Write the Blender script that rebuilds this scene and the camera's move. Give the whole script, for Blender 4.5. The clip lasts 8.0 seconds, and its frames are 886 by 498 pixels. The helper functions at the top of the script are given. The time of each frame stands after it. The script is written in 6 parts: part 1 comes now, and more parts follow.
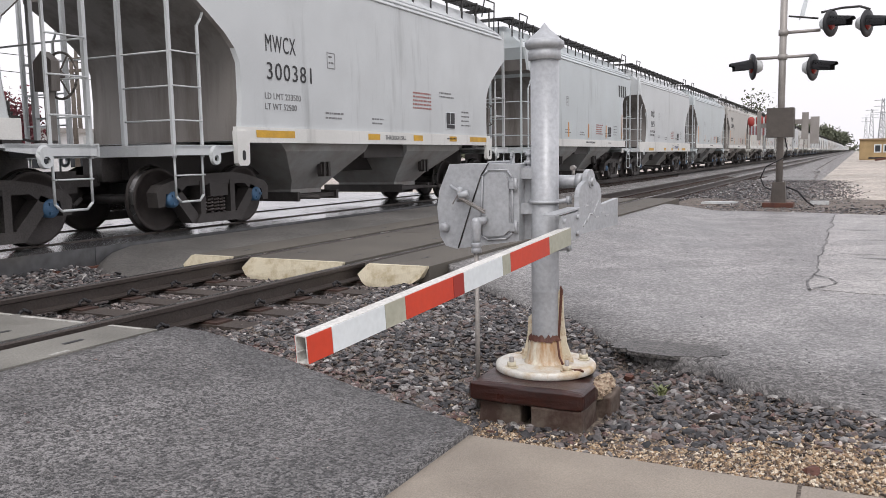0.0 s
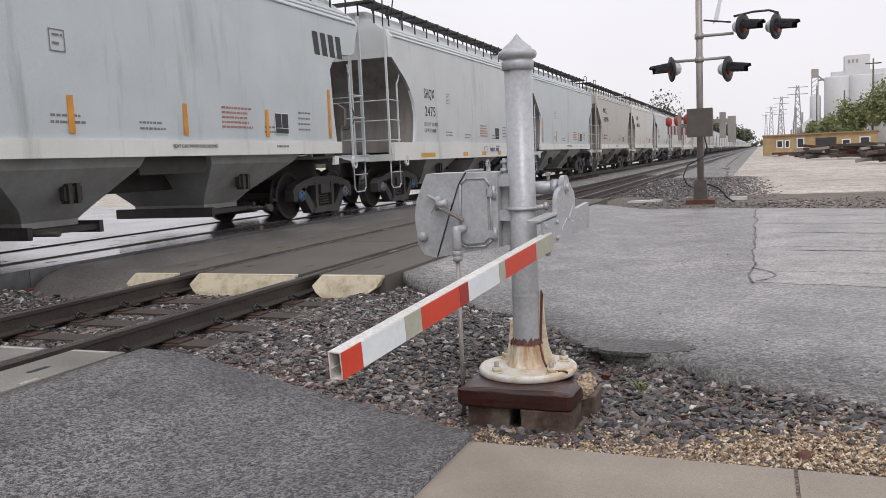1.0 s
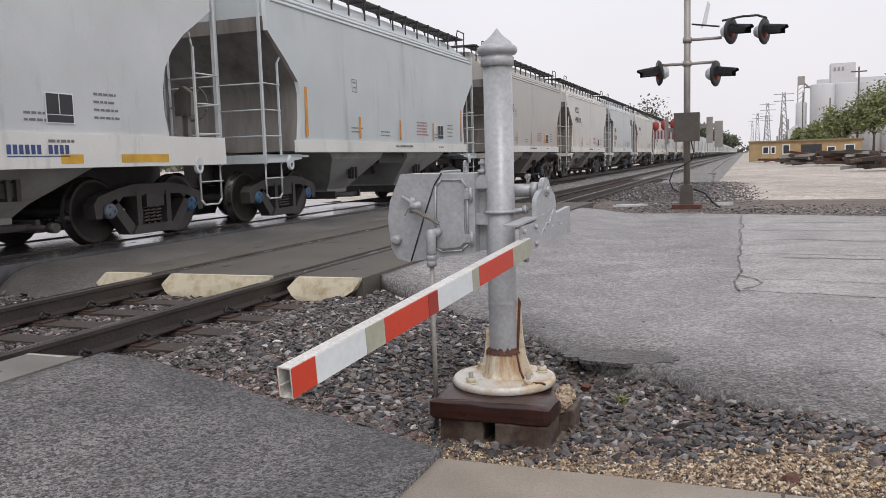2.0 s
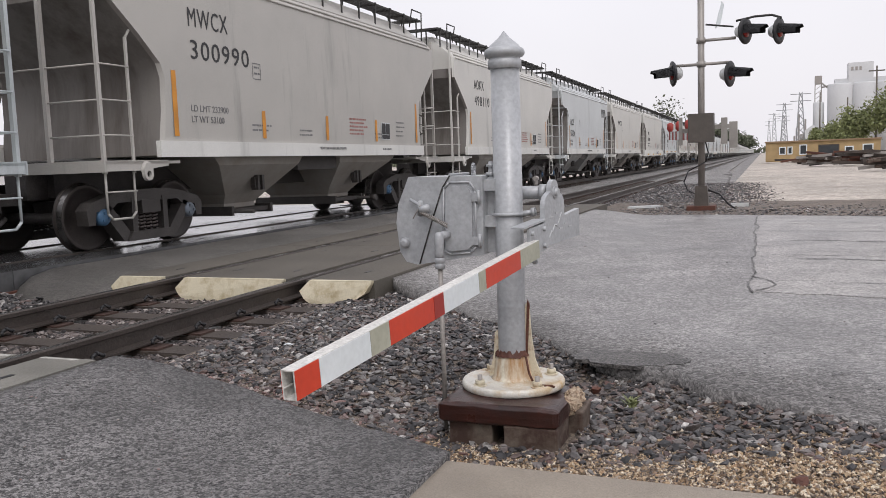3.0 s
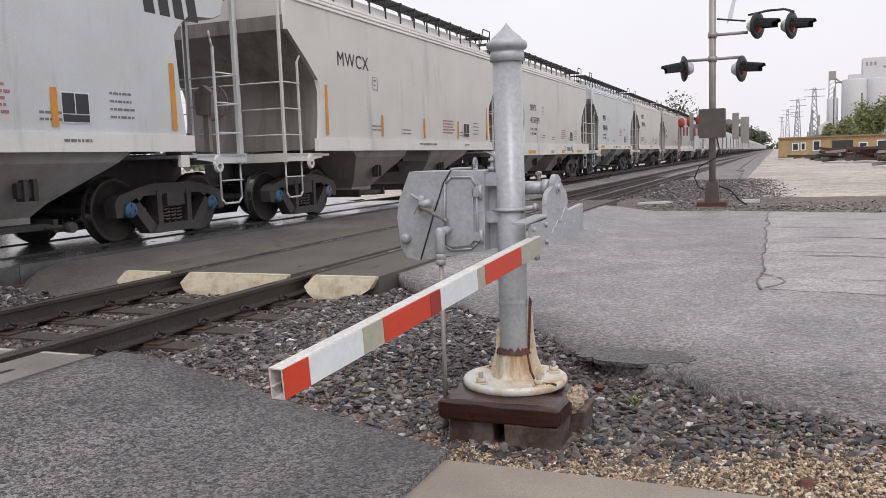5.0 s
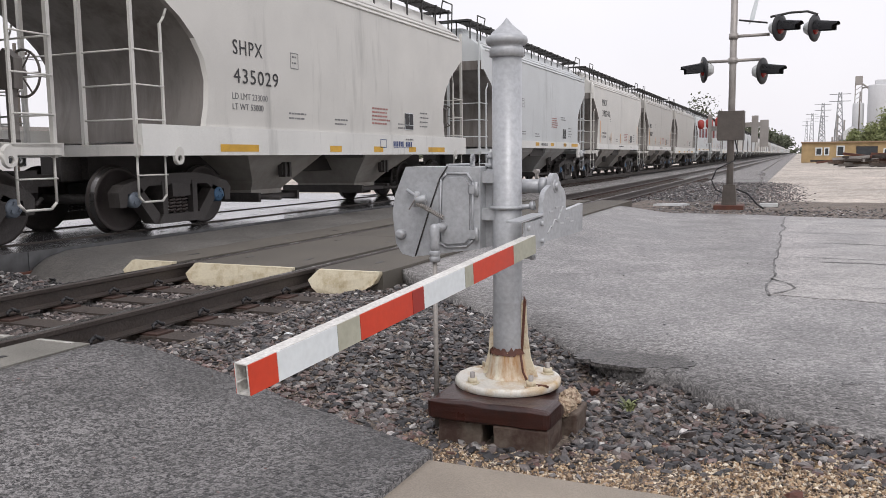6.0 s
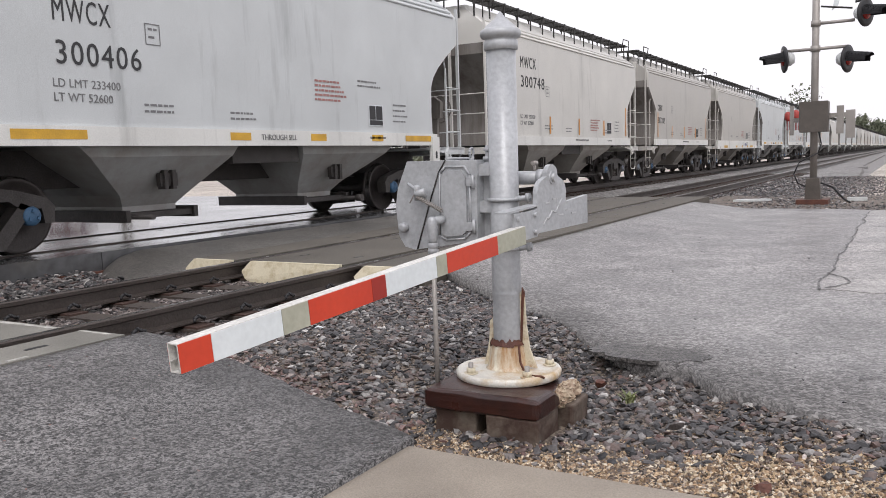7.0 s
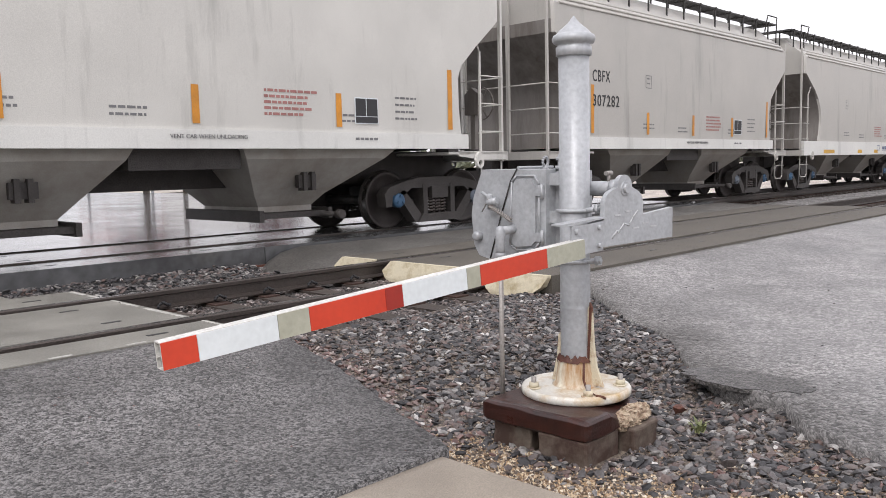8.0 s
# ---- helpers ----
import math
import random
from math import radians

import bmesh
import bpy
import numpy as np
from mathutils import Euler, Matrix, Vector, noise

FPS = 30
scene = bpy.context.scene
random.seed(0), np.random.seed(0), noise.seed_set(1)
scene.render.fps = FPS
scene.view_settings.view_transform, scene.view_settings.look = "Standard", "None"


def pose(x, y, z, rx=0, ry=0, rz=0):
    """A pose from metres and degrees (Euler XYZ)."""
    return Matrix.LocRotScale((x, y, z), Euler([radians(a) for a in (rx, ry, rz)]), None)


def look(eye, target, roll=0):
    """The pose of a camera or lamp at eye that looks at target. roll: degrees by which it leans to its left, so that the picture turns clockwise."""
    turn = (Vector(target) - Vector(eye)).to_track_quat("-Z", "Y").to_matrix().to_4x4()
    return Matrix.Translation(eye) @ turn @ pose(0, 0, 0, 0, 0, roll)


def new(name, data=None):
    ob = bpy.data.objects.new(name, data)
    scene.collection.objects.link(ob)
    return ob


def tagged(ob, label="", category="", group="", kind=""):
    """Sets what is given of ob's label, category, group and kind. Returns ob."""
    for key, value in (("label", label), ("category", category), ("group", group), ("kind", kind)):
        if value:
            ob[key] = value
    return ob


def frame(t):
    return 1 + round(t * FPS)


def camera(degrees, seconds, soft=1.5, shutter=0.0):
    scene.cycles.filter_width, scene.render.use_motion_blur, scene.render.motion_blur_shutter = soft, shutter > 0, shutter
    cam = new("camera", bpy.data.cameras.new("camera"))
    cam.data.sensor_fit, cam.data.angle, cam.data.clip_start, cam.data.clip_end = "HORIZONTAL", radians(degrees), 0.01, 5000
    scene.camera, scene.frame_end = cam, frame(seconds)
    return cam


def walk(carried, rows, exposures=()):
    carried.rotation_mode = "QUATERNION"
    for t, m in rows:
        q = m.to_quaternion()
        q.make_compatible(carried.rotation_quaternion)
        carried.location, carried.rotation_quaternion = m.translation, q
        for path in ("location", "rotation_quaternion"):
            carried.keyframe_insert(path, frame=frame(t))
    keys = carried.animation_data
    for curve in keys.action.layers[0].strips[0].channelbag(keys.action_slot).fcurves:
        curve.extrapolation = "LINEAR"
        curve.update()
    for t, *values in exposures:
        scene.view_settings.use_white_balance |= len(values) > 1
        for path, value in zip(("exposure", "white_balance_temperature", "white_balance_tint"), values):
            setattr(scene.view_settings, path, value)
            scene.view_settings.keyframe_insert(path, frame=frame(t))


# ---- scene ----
cam = camera(57.0, 8.0, soft=0.75)
EXPOSURE = [(0, 0.38), (0.5, 0.3), (1.0, 0.2), (1.5, 0.12), (3.0, 0.18), (4.5, 0.2), (6.0, 0.28), (6.5, 0.33), (7.0, 0.42), (7.5, 0.55), (8.0, 0.6)]
PATH = [
    (0, (1.502, -4.194, 1.245), (0.603, -2.421, 1.021), -1.0),
    (0.5, (1.319, -4.259, 1.272), (0.513, -2.443, 1.037), -1.8),
    (1, (1.221, -4.365, 1.278), (0.498, -2.513, 1.062), -2.6),
    (1.5, (1.199, -4.161, 1.271), (0.512, -2.295, 1.055), -1.8),
    (3, (1.243, -4.133, 1.269), (0.516, -2.282, 1.062), -2.1),
    (3.5, (1.25, -4.126, 1.268), (0.517, -2.277, 1.061), -3.0),
    (4, (1.26, -4.115, 1.269), (0.526, -2.266, 1.061), -2.8),
    (4.5, (1.265, -4.106, 1.266), (0.53, -2.258, 1.054), -2.6),
    (6, (1.358, -3.958, 1.254), (0.566, -2.135, 1.03), -0.7),
    (6.5, (1.553, -3.938, 1.238), (0.697, -2.142, 1.03), -2.4),
    (7, (1.822, -3.807, 1.205), (0.828, -2.085, 0.989), -1.9),
    (7.5, (2.082, -3.545, 1.219), (0.903, -1.946, 0.991), -2.5),
    (8, (2.338, -3.381, 1.224), (0.958, -1.947, 1.024), -1.3),
]
walk(cam, [(t, look(eye, target, roll)) for t, eye, target, roll in PATH], EXPOSURE)

# ---------- light ----------
world = bpy.data.worlds.new("overcast")
scene.world = world
world.use_nodes = True
wn, wl = world.node_tree.nodes, world.node_tree.links
bg = wn["Background"]
sky = wn.new("ShaderNodeTexSky")
sky.sky_type = "NISHITA"
sky.sun_disc = False
sky.sun_elevation, sky.sun_rotation = radians(48), radians(150)
sky.dust_density, sky.air_density = 4.0, 1.5
grey = wn.new("ShaderNodeMix")
grey.data_type = "RGBA"
grey.inputs[0].default_value = 0.9
cloud = wn.new("ShaderNodeTexNoise")
cloud.inputs["Scale"].default_value = 1.6
cloud.inputs["Detail"].default_value = 5
ramp = wn.new("ShaderNodeValToRGB")
ramp.color_ramp.elements[0].position, ramp.color_ramp.elements[1].position = 0.3, 0.75
ramp.color_ramp.elements[0].color = (8.3, 8.1, 8.65, 1)
ramp.color_ramp.elements[1].color = (9.6, 9.35, 9.85, 1)
wl.new(cloud.outputs["Fac"], ramp.inputs[0])
wl.new(sky.outputs[0], grey.inputs[6])
wl.new(ramp.outputs[0], grey.inputs[7])
# an overcast sky is about twice as bright overhead as at the horizon
way = wn.new("ShaderNodeTexCoord")
up = wn.new("ShaderNodeSeparateXYZ")
rise = wn.new("ShaderNodeMapRange")
rise.inputs["To Min"].default_value, rise.inputs["To Max"].default_value = 0.99, 1.28
over = wn.new("ShaderNodeVectorMath")
over.operation = "SCALE"
wl.new(way.outputs["Generated"], up.inputs[0])
wl.new(up.outputs[2], rise.inputs["Value"])
wl.new(grey.outputs[2], over.inputs[0])
wl.new(rise.outputs[0], over.inputs["Scale"])
wl.new(over.outputs[0], bg.inputs[0])
bg.inputs[1].default_value = 0.092
sun = new("sun", bpy.data.lights.new("sun", "SUN"))
sun.data.energy, sun.data.angle, sun.data.color = 0.95, radians(25), (1.0, 0.965, 0.96)
sun.rotation_euler = (radians(38), 0, radians(30))


# ---------- materials ----------
def mat(name, color, rough=0.7, metal=0.0, var=0.25, scale=3.0, fine=60.0, bump=0.3, tint=None, island=0.0, spec=0.5, mid=0.5, soft=0.25, dist=0.01):
    """Base colour with large stains and fine grain, roughness variation and relief. tint: the stain's colour."""
    m = bpy.data.materials.new(name)
    m.use_nodes = True
    n, l = m.node_tree.nodes, m.node_tree.links
    b = n["Principled BSDF"]
    b.inputs["Metallic"].default_value = metal
    b.inputs["Specular IOR Level"].default_value = spec
    co = n.new("ShaderNodeTexCoord")
    big = n.new("ShaderNodeTexNoise")
    big.inputs["Scale"].default_value = scale
    big.inputs["Detail"].default_value = 6
    small = n.new("ShaderNodeTexNoise")
    small.inputs["Scale"].default_value = fine
    small.inputs["Detail"].default_value = 4
    l.new(co.outputs["Object"], big.inputs["Vector"])
    l.new(co.outputs["Object"], small.inputs["Vector"])
    t = tint or tuple(c * 0.6 for c in color)
    cr = n.new("ShaderNodeValToRGB")
    cr.color_ramp.elements[0].position, cr.color_ramp.elements[1].position = mid - soft, mid + soft
    cr.color_ramp.elements[0].color = (*t, 1)
    cr.color_ramp.elements[1].color = (*color, 1)
    l.new(big.outputs["Fac"], cr.inputs[0])
    hv = n.new("ShaderNodeHueSaturation")
    l.new(cr.outputs[0], hv.inputs["Color"])
    mr = n.new("ShaderNodeMapRange")
    mr.inputs["From Min"].default_value, mr.inputs["From Max"].default_value = 0.25, 0.75
    mr.inputs["To Min"].default_value, mr.inputs["To Max"].default_value = 1 - var, 1 + var
    l.new(small.outputs["Fac"], mr.inputs["Value"])
    if island:
        ge = n.new("ShaderNodeNewGeometry")
        mi = n.new("ShaderNodeMapRange")
        mi.inputs["To Min"].default_value, mi.inputs["To Max"].default_value = 1 - island, 1 + island
        l.new(ge.outputs["Random Per Island"], mi.inputs["Value"])
        mu = n.new("ShaderNodeMath")
        mu.operation = "MULTIPLY"
        l.new(mr.outputs[0], mu.inputs[0])
        l.new(mi.outputs[0], mu.inputs[1])
        l.new(mu.outputs[0], hv.inputs["Value"])
    else:
        l.new(mr.outputs[0], hv.inputs["Value"])
    l.new(hv.outputs[0], b.inputs["Base Color"])
    rr = n.new("ShaderNodeMapRange")
    rr.inputs["To Min"].default_value, rr.inputs["To Max"].default_value = max(rough - 0.18, 0.03), min(rough + 0.15, 1)
    l.new(big.outputs["Fac"], rr.inputs["Value"])
    l.new(rr.outputs[0], b.inputs["Roughness"])
    if bump:
        bp = n.new("ShaderNodeBump")
        bp.inputs["Strength"].default_value = bump
        bp.inputs["Distance"].default_value = dist
        l.new(small.outputs["Fac"], bp.inputs["Height"])
        l.new(bp.outputs[0], b.inputs["Normal"])
    return m


def rusty(name, color, rust=(0.16, 0.05, 0.02), amount=0.4, rough=0.5, scale=6.0, metal=0.0, streak=False, wide=0.12):
    """Paint with rust or grime where a noise passes a limit; streak: drawn out downwards."""
    m = mat(name, color, rough, metal, 0.1, scale * 0.5, 80, 0.15, tuple(c * 0.85 for c in color))
    n, l = m.node_tree.nodes, m.node_tree.links
    b = n["Principled BSDF"]
    src = b.inputs["Base Color"].links[0].from_socket
    co = n.new("ShaderNodeTexCoord")
    mp = n.new("ShaderNodeMapping")
    mp.inputs["Scale"].default_value = (1, 1, 0.12) if streak else (1, 1, 1)
    no = n.new("ShaderNodeTexNoise")
    no.inputs["Scale"].default_value = scale
    no.inputs["Detail"].default_value = 8
    no.inputs["Roughness"].default_value = 0.7
    rp = n.new("ShaderNodeValToRGB")
    rp.color_ramp.elements[0].position = 1 - amount - wide
    rp.color_ramp.elements[1].position = 1 - amount + wide
    mx = n.new("ShaderNodeMix")
    mx.data_type = "RGBA"
    mx.inputs[7].default_value = (*rust, 1)
    l.new(co.outputs["Object"], mp.inputs["Vector"])
    l.new(mp.outputs[0], no.inputs["Vector"])
    l.new(no.outputs["Fac"], rp.inputs[0])
    l.new(rp.outputs[0], mx.inputs[0])
    l.new(src, mx.inputs[6])
    l.new(mx.outputs[2], b.inputs["Base Color"])
    return m


def speckled(name, dark, light, scale, rough=0.6, stain=0.8, contrast=0.5, relief=0.7, low=0.66):
    """Paving of small mixed aggregate, with wide damp stains: each grain takes its own tone."""
    m = bpy.data.materials.new(name)
    m.use_nodes = True
    n, l = m.node_tree.nodes, m.node_tree.links
    b = n["Principled BSDF"]
    co = n.new("ShaderNodeTexCoord")
    vo = n.new("ShaderNodeTexVoronoi")
    vo.inputs["Scale"].default_value = scale
    fine = n.new("ShaderNodeTexVoronoi")
    fine.inputs["Scale"].default_value = scale * 2.6
    big = n.new("ShaderNodeTexNoise")
    big.inputs["Scale"].default_value = stain
    big.inputs["Detail"].default_value = 7
    big.inputs["Roughness"].default_value = 0.62
    for t in (vo, fine, big):
        l.new(co.outputs["Object"], t.inputs["Vector"])
    sep = n.new("ShaderNodeSeparateColor")
    l.new(vo.outputs["Color"], sep.inputs[0])
    sep2 = n.new("ShaderNodeSeparateColor")
    l.new(fine.outputs["Color"], sep2.inputs[0])
    add = n.new("ShaderNodeMath")
    add.operation = "MULTIPLY_ADD"
    add.inputs[1].default_value = 0.55
    l.new(sep2.outputs[0], add.inputs[0])
    half = n.new("ShaderNodeMath")
    half.operation = "MULTIPLY"
    half.inputs[1].default_value = 0.55
    l.new(sep.outputs[0], half.inputs[0])
    l.new(half.outputs[0], add.inputs[2])
    rp = n.new("ShaderNodeValToRGB")
    mean = tuple((a * 0.62 + c * 0.38) for a, c in zip(dark, light))
    rp.color_ramp.elements[0].position, rp.color_ramp.elements[0].color = 0.5 - contrast, (*dark, 1)
    rp.color_ramp.elements[1].position, rp.color_ramp.elements[1].color = 0.5 + contrast, (*light, 1)
    e = rp.color_ramp.elements.new(0.55)
    e.color = (*mean, 1)
    l.new(add.outputs[0], rp.inputs[0])
    mr = n.new("ShaderNodeMapRange")
    mr.inputs["From Min"].default_value, mr.inputs["From Max"].default_value = 0.32, 0.66
    mr.inputs["To Min"].default_value, mr.inputs["To Max"].default_value = low, 1.14 + (0.66 - low) * 0.6
    l.new(big.outputs["Fac"], mr.inputs["Value"])
    patchy = n.new("ShaderNodeTexNoise")
    patchy.inputs["Scale"].default_value = 1.7
    patchy.inputs["Detail"].default_value = 6
    l.new(co.outputs["Object"], patchy.inputs["Vector"])
    pr = n.new("ShaderNodeMapRange")
    pr.inputs["From Min"].default_value, pr.inputs["From Max"].default_value = 0.35, 0.65
    pr.inputs["To Min"].default_value, pr.inputs["To Max"].default_value = 0.8, 1.14
    l.new(patchy.outputs["Fac"], pr.inputs["Value"])
    both = n.new("ShaderNodeMath")
    both.operation = "MULTIPLY"
    l.new(mr.outputs[0], both.inputs[0])
    l.new(pr.outputs[0], both.inputs[1])
    hv = n.new("ShaderNodeHueSaturation")
    l.new(rp.outputs[0], hv.inputs["Color"])
    l.new(both.outputs[0], hv.inputs["Value"])
    l.new(hv.outputs[0], b.inputs["Base Color"])
    rr = n.new("ShaderNodeMapRange")
    rr.inputs["To Min"].default_value, rr.inputs["To Max"].default_value = max(rough - 0.3, 0.1), min(rough + 0.25, 1)
    l.new(big.outputs["Fac"], rr.inputs["Value"])
    l.new(rr.outputs[0], b.inputs["Roughness"])
    bp = n.new("ShaderNodeBump")
    bp.inputs["Strength"].default_value = relief
    bp.inputs["Distance"].default_value = 0.35 / scale
    bp.invert = True
    l.new(vo.outputs["Distance"], bp.inputs["Height"])
    l.new(bp.outputs[0], b.inputs["Normal"])
    return m


def stone(name, tones, rough=0.5):
    """Mixed loose stone: each piece takes one of the tones, with fine mottling; damp."""
    m = bpy.data.materials.new(name)
    m.use_nodes = True
    n, l = m.node_tree.nodes, m.node_tree.links
    b = n["Principled BSDF"]
    ge = n.new("ShaderNodeNewGeometry")
    rp = n.new("ShaderNodeValToRGB")
    rp.color_ramp.elements[0].position, rp.color_ramp.elements[0].color = tones[0][0], (*tones[0][1], 1)
    rp.color_ramp.elements[1].position, rp.color_ramp.elements[1].color = tones[-1][0], (*tones[-1][1], 1)
    for p, c in tones[1:-1]:
        rp.color_ramp.elements.new(p).color = (*c, 1)
    l.new(ge.outputs["Random Per Island"], rp.inputs[0])
    co = n.new("ShaderNodeTexCoord")
    no = n.new("ShaderNodeTexNoise")
    no.inputs["Scale"].default_value, no.inputs["Detail"].default_value = 70, 4
    l.new(co.outputs["Object"], no.inputs["Vector"])
    mr = n.new("ShaderNodeMapRange")
    mr.inputs["From Min"].default_value, mr.inputs["From Max"].default_value = 0.25, 0.75
    mr.inputs["To Min"].default_value, mr.inputs["To Max"].default_value = 0.6, 1.4
    l.new(no.outputs["Fac"], mr.inputs["Value"])
    hv = n.new("ShaderNodeHueSaturation")
    l.new(rp.outputs[0], hv.inputs["Color"])
    l.new(mr.outputs[0], hv.inputs["Value"])
    l.new(hv.outputs[0], b.inputs["Base Color"])
    b.inputs["Roughness"].default_value = rough
    bp = n.new("ShaderNodeBump")
    bp.inputs["Strength"].default_value, bp.inputs["Distance"].default_value = 0.5, 0.004
    l.new(no.outputs["Fac"], bp.inputs["Height"])
    l.new(bp.outputs[0], b.inputs["Normal"])
    return m


M = {}
M["asphalt"] = speckled("coarse dark asphalt", (0.005, 0.005, 0.005), (0.255, 0.245, 0.24), 72, 0.55, 0.9, 0.34, 0.9, 0.84)
M["dampasphalt"] = speckled("damp dark asphalt", (0.02, 0.019, 0.018), (0.19, 0.18, 0.172), 60, 0.6, 2.5, 0.4, 0.9)
M["road"] = speckled("worn grey road", (0.075, 0.072, 0.07), (0.405, 0.39, 0.38), 46, 0.48, 0.3, 0.42, 0.5, 0.5)
M["patch"] = speckled("pale road patch", (0.15, 0.145, 0.14), (0.46, 0.44, 0.42), 50, 0.5, 0.8, 0.4)
M["wetroad"] = mat("wet road", (0.10, 0.102, 0.105), 0.12, 0, 0.3, 0.5, 6, 0.1, (0.05, 0.05, 0.052), spec=0.9)
M["concrete"] = mat("tan concrete", (0.31, 0.27, 0.22), 0.65, 0, 0.24, 2.2, 150, 0.4, (0.2, 0.172, 0.14))
M["median"] = speckled("damp brown-grey paving", (0.045, 0.042, 0.038), (0.19, 0.18, 0.165), 60, 0.6, 0.6, 0.5)
M["panel"] = mat("grey concrete panel", (0.235, 0.226, 0.20), 0.6, 0, 0.28, 2.2, 90, 0.4, (0.12, 0.115, 0.10))
M["wetpanel"] = mat("damp concrete panel", (0.125, 0.113, 0.095), 0.72, 0, 0.25, 1.2, 90, 0.4, (0.075, 0.068, 0.058), spec=0.3)
M["timber"] = rusty("chipped cream paint", (0.66, 0.60, 0.45), (0.36, 0.29, 0.17), 0.42, 0.7, 7)
M["rail"] = mat("dark rail steel", (0.075, 0.062, 0.055), 0.5, 0.4, 0.3, 2.0, 60, 0.4, (0.05, 0.04, 0.035))
M["railtop"] = mat("worn rail head", (0.32, 0.31, 0.30), 0.25, 0.9, 0.1, 2.0, 60, 0.1)
M["tie"] = mat("old wooden tie", (0.075, 0.06, 0.05), 0.85, 0, 0.4, 2.0, 50, 0.7, (0.036, 0.028, 0.024))
M["ballast"] = stone("ballast stones", [(0.0, (0.012, 0.012, 0.013)), (0.3, (0.045, 0.043, 0.045)), (0.55, (0.095, 0.088, 0.087)), (0.72, (0.115, 0.078, 0.068)), (0.85, (0.155, 0.145, 0.138)), (0.96, (0.25, 0.24, 0.23)), (0.995, (0.5, 0.48, 0.46))])
M["trackstone"] = stone("muddy track stones", [(0.0, (0.012, 0.010, 0.010)), (0.35, (0.042, 0.034, 0.032)), (0.6, (0.085, 0.065, 0.058)), (0.85, (0.15, 0.125, 0.115)), (0.98, (0.34, 0.31, 0.29))])
M["redstone"] = stone("reddish stones", [(0.0, (0.04, 0.03, 0.03)), (0.3, (0.12, 0.068, 0.06)), (0.55, (0.22, 0.14, 0.125)), (0.78, (0.19, 0.16, 0.15)), (0.96, (0.42, 0.36, 0.33))])
M["tangravel"] = stone("tan pea gravel", [(0.0, (0.07, 0.05, 0.036)), (0.25, (0.19, 0.125, 0.075)), (0.5, (0.36, 0.245, 0.14)), (0.75, (0.46, 0.36, 0.24)), (0.93, (0.62, 0.55, 0.44))])
M["soil"] = speckled("damp gravelly soil", (0.045, 0.036, 0.031), (0.26, 0.21, 0.165), 55, 0.8, 1.2, 0.4)
M["lot"] = speckled("tan gravel lot", (0.27, 0.235, 0.2), (0.66, 0.60, 0.53), 14, 0.85, 0.12, 0.4)
M["farballast"] = speckled("grey ballast bed", (0.07, 0.066, 0.064), (0.36, 0.345, 0.335), 16, 0.8, 0.5, 0.35)
M["silver"] = mat("aluminium paint", (0.43, 0.445, 0.46), 0.42, 0.18, 0.14, 7, 45, 0.35, (0.34, 0.35, 0.365), dist=0.004)
M["basepaint"] = rusty("rust-streaked cream paint", (0.68, 0.66, 0.60), (0.40, 0.25, 0.08), 0.42, 0.45, 6)
M["rustyellow"] = rusty("rust and ochre paint", (0.64, 0.58, 0.44), (0.26, 0.11, 0.025), 0.38, 0.5, 14)
M["ochre"] = rusty("ochre-stained cream paint", (0.70, 0.66, 0.54), (0.34, 0.15, 0.025), 0.49, 0.45, 11, streak=True)
M["plate"] = mat("brown rusted plate", (0.075, 0.042, 0.032), 0.75, 0.1, 0.3, 6, 60, 0.5, (0.04, 0.022, 0.018))
M["rust"] = mat("dark rust", (0.13, 0.05, 0.03), 0.7, 0.1, 0.3, 6, 60, 0.5, (0.07, 0.025, 0.018))
M["rustblock"] = rusty("stained red-brown slab", (0.056, 0.016, 0.011), (0.016, 0.007, 0.006), 0.5, 0.34, 7, wide=0.2)
M["block"] = rusty("stained concrete", (0.17, 0.14, 0.11), (0.055, 0.03, 0.022), 0.55, 0.8, 6)
M["red"] = mat("red reflective sheet", (0.60, 0.055, 0.02), 0.45, 0, 0.06, 3, 40, 0.05, (0.5, 0.04, 0.018))
M["white"] = mat("white reflective sheet", (0.71, 0.755, 0.77), 0.45, 0, 0.06, 3, 40, 0.05, (0.64, 0.685, 0.70))
M["olive"] = mat("bare grey-green board", (0.42, 0.42, 0.34), 0.6, 0, 0.1, 8, 40, 0.1, (0.33, 0.33, 0.26))
M["armtop"] = mat("scuffed white channel", (0.66, 0.65, 0.62), 0.5, 0, 0.25, 12, 90, 0.3, (0.5, 0.49, 0.46))
M["black"] = mat("black paint", (0.02, 0.02, 0.022), 0.5, 0, 0.2, 4, 60, 0.1)
M["dark"] = mat("dark steel", (0.05, 0.048, 0.046), 0.6, 0.3, 0.3, 4, 60, 0.3)
M["hood"] = mat("black lamp hood", (0.025, 0.025, 0.028), 0.55, 0, 0.2, 4, 60, 0.1)
M["galv"] = mat("galvanised pole", (0.36, 0.34, 0.32), 0.55, 0.4, 0.15, 5, 70, 0.2, (0.28, 0.26, 0.24))
M["casebox"] = mat("brown-grey case", (0.11, 0.095, 0.083), 0.6, 0.1, 0.2, 4, 60, 0.2)
M["lens"] = mat("red lens", (0.35, 0.02, 0.015), 0.15, 0, 0.05, 4, 60, 0.0)
M["orange"] = mat("orange reflector", (0.72, 0.30, 0.03), 0.5, 0, 0.1, 4, 60, 0.0)
M["amber"] = mat("amber reflector", (0.70, 0.40, 0.04), 0.5, 0, 0.1, 4, 60, 0.0)
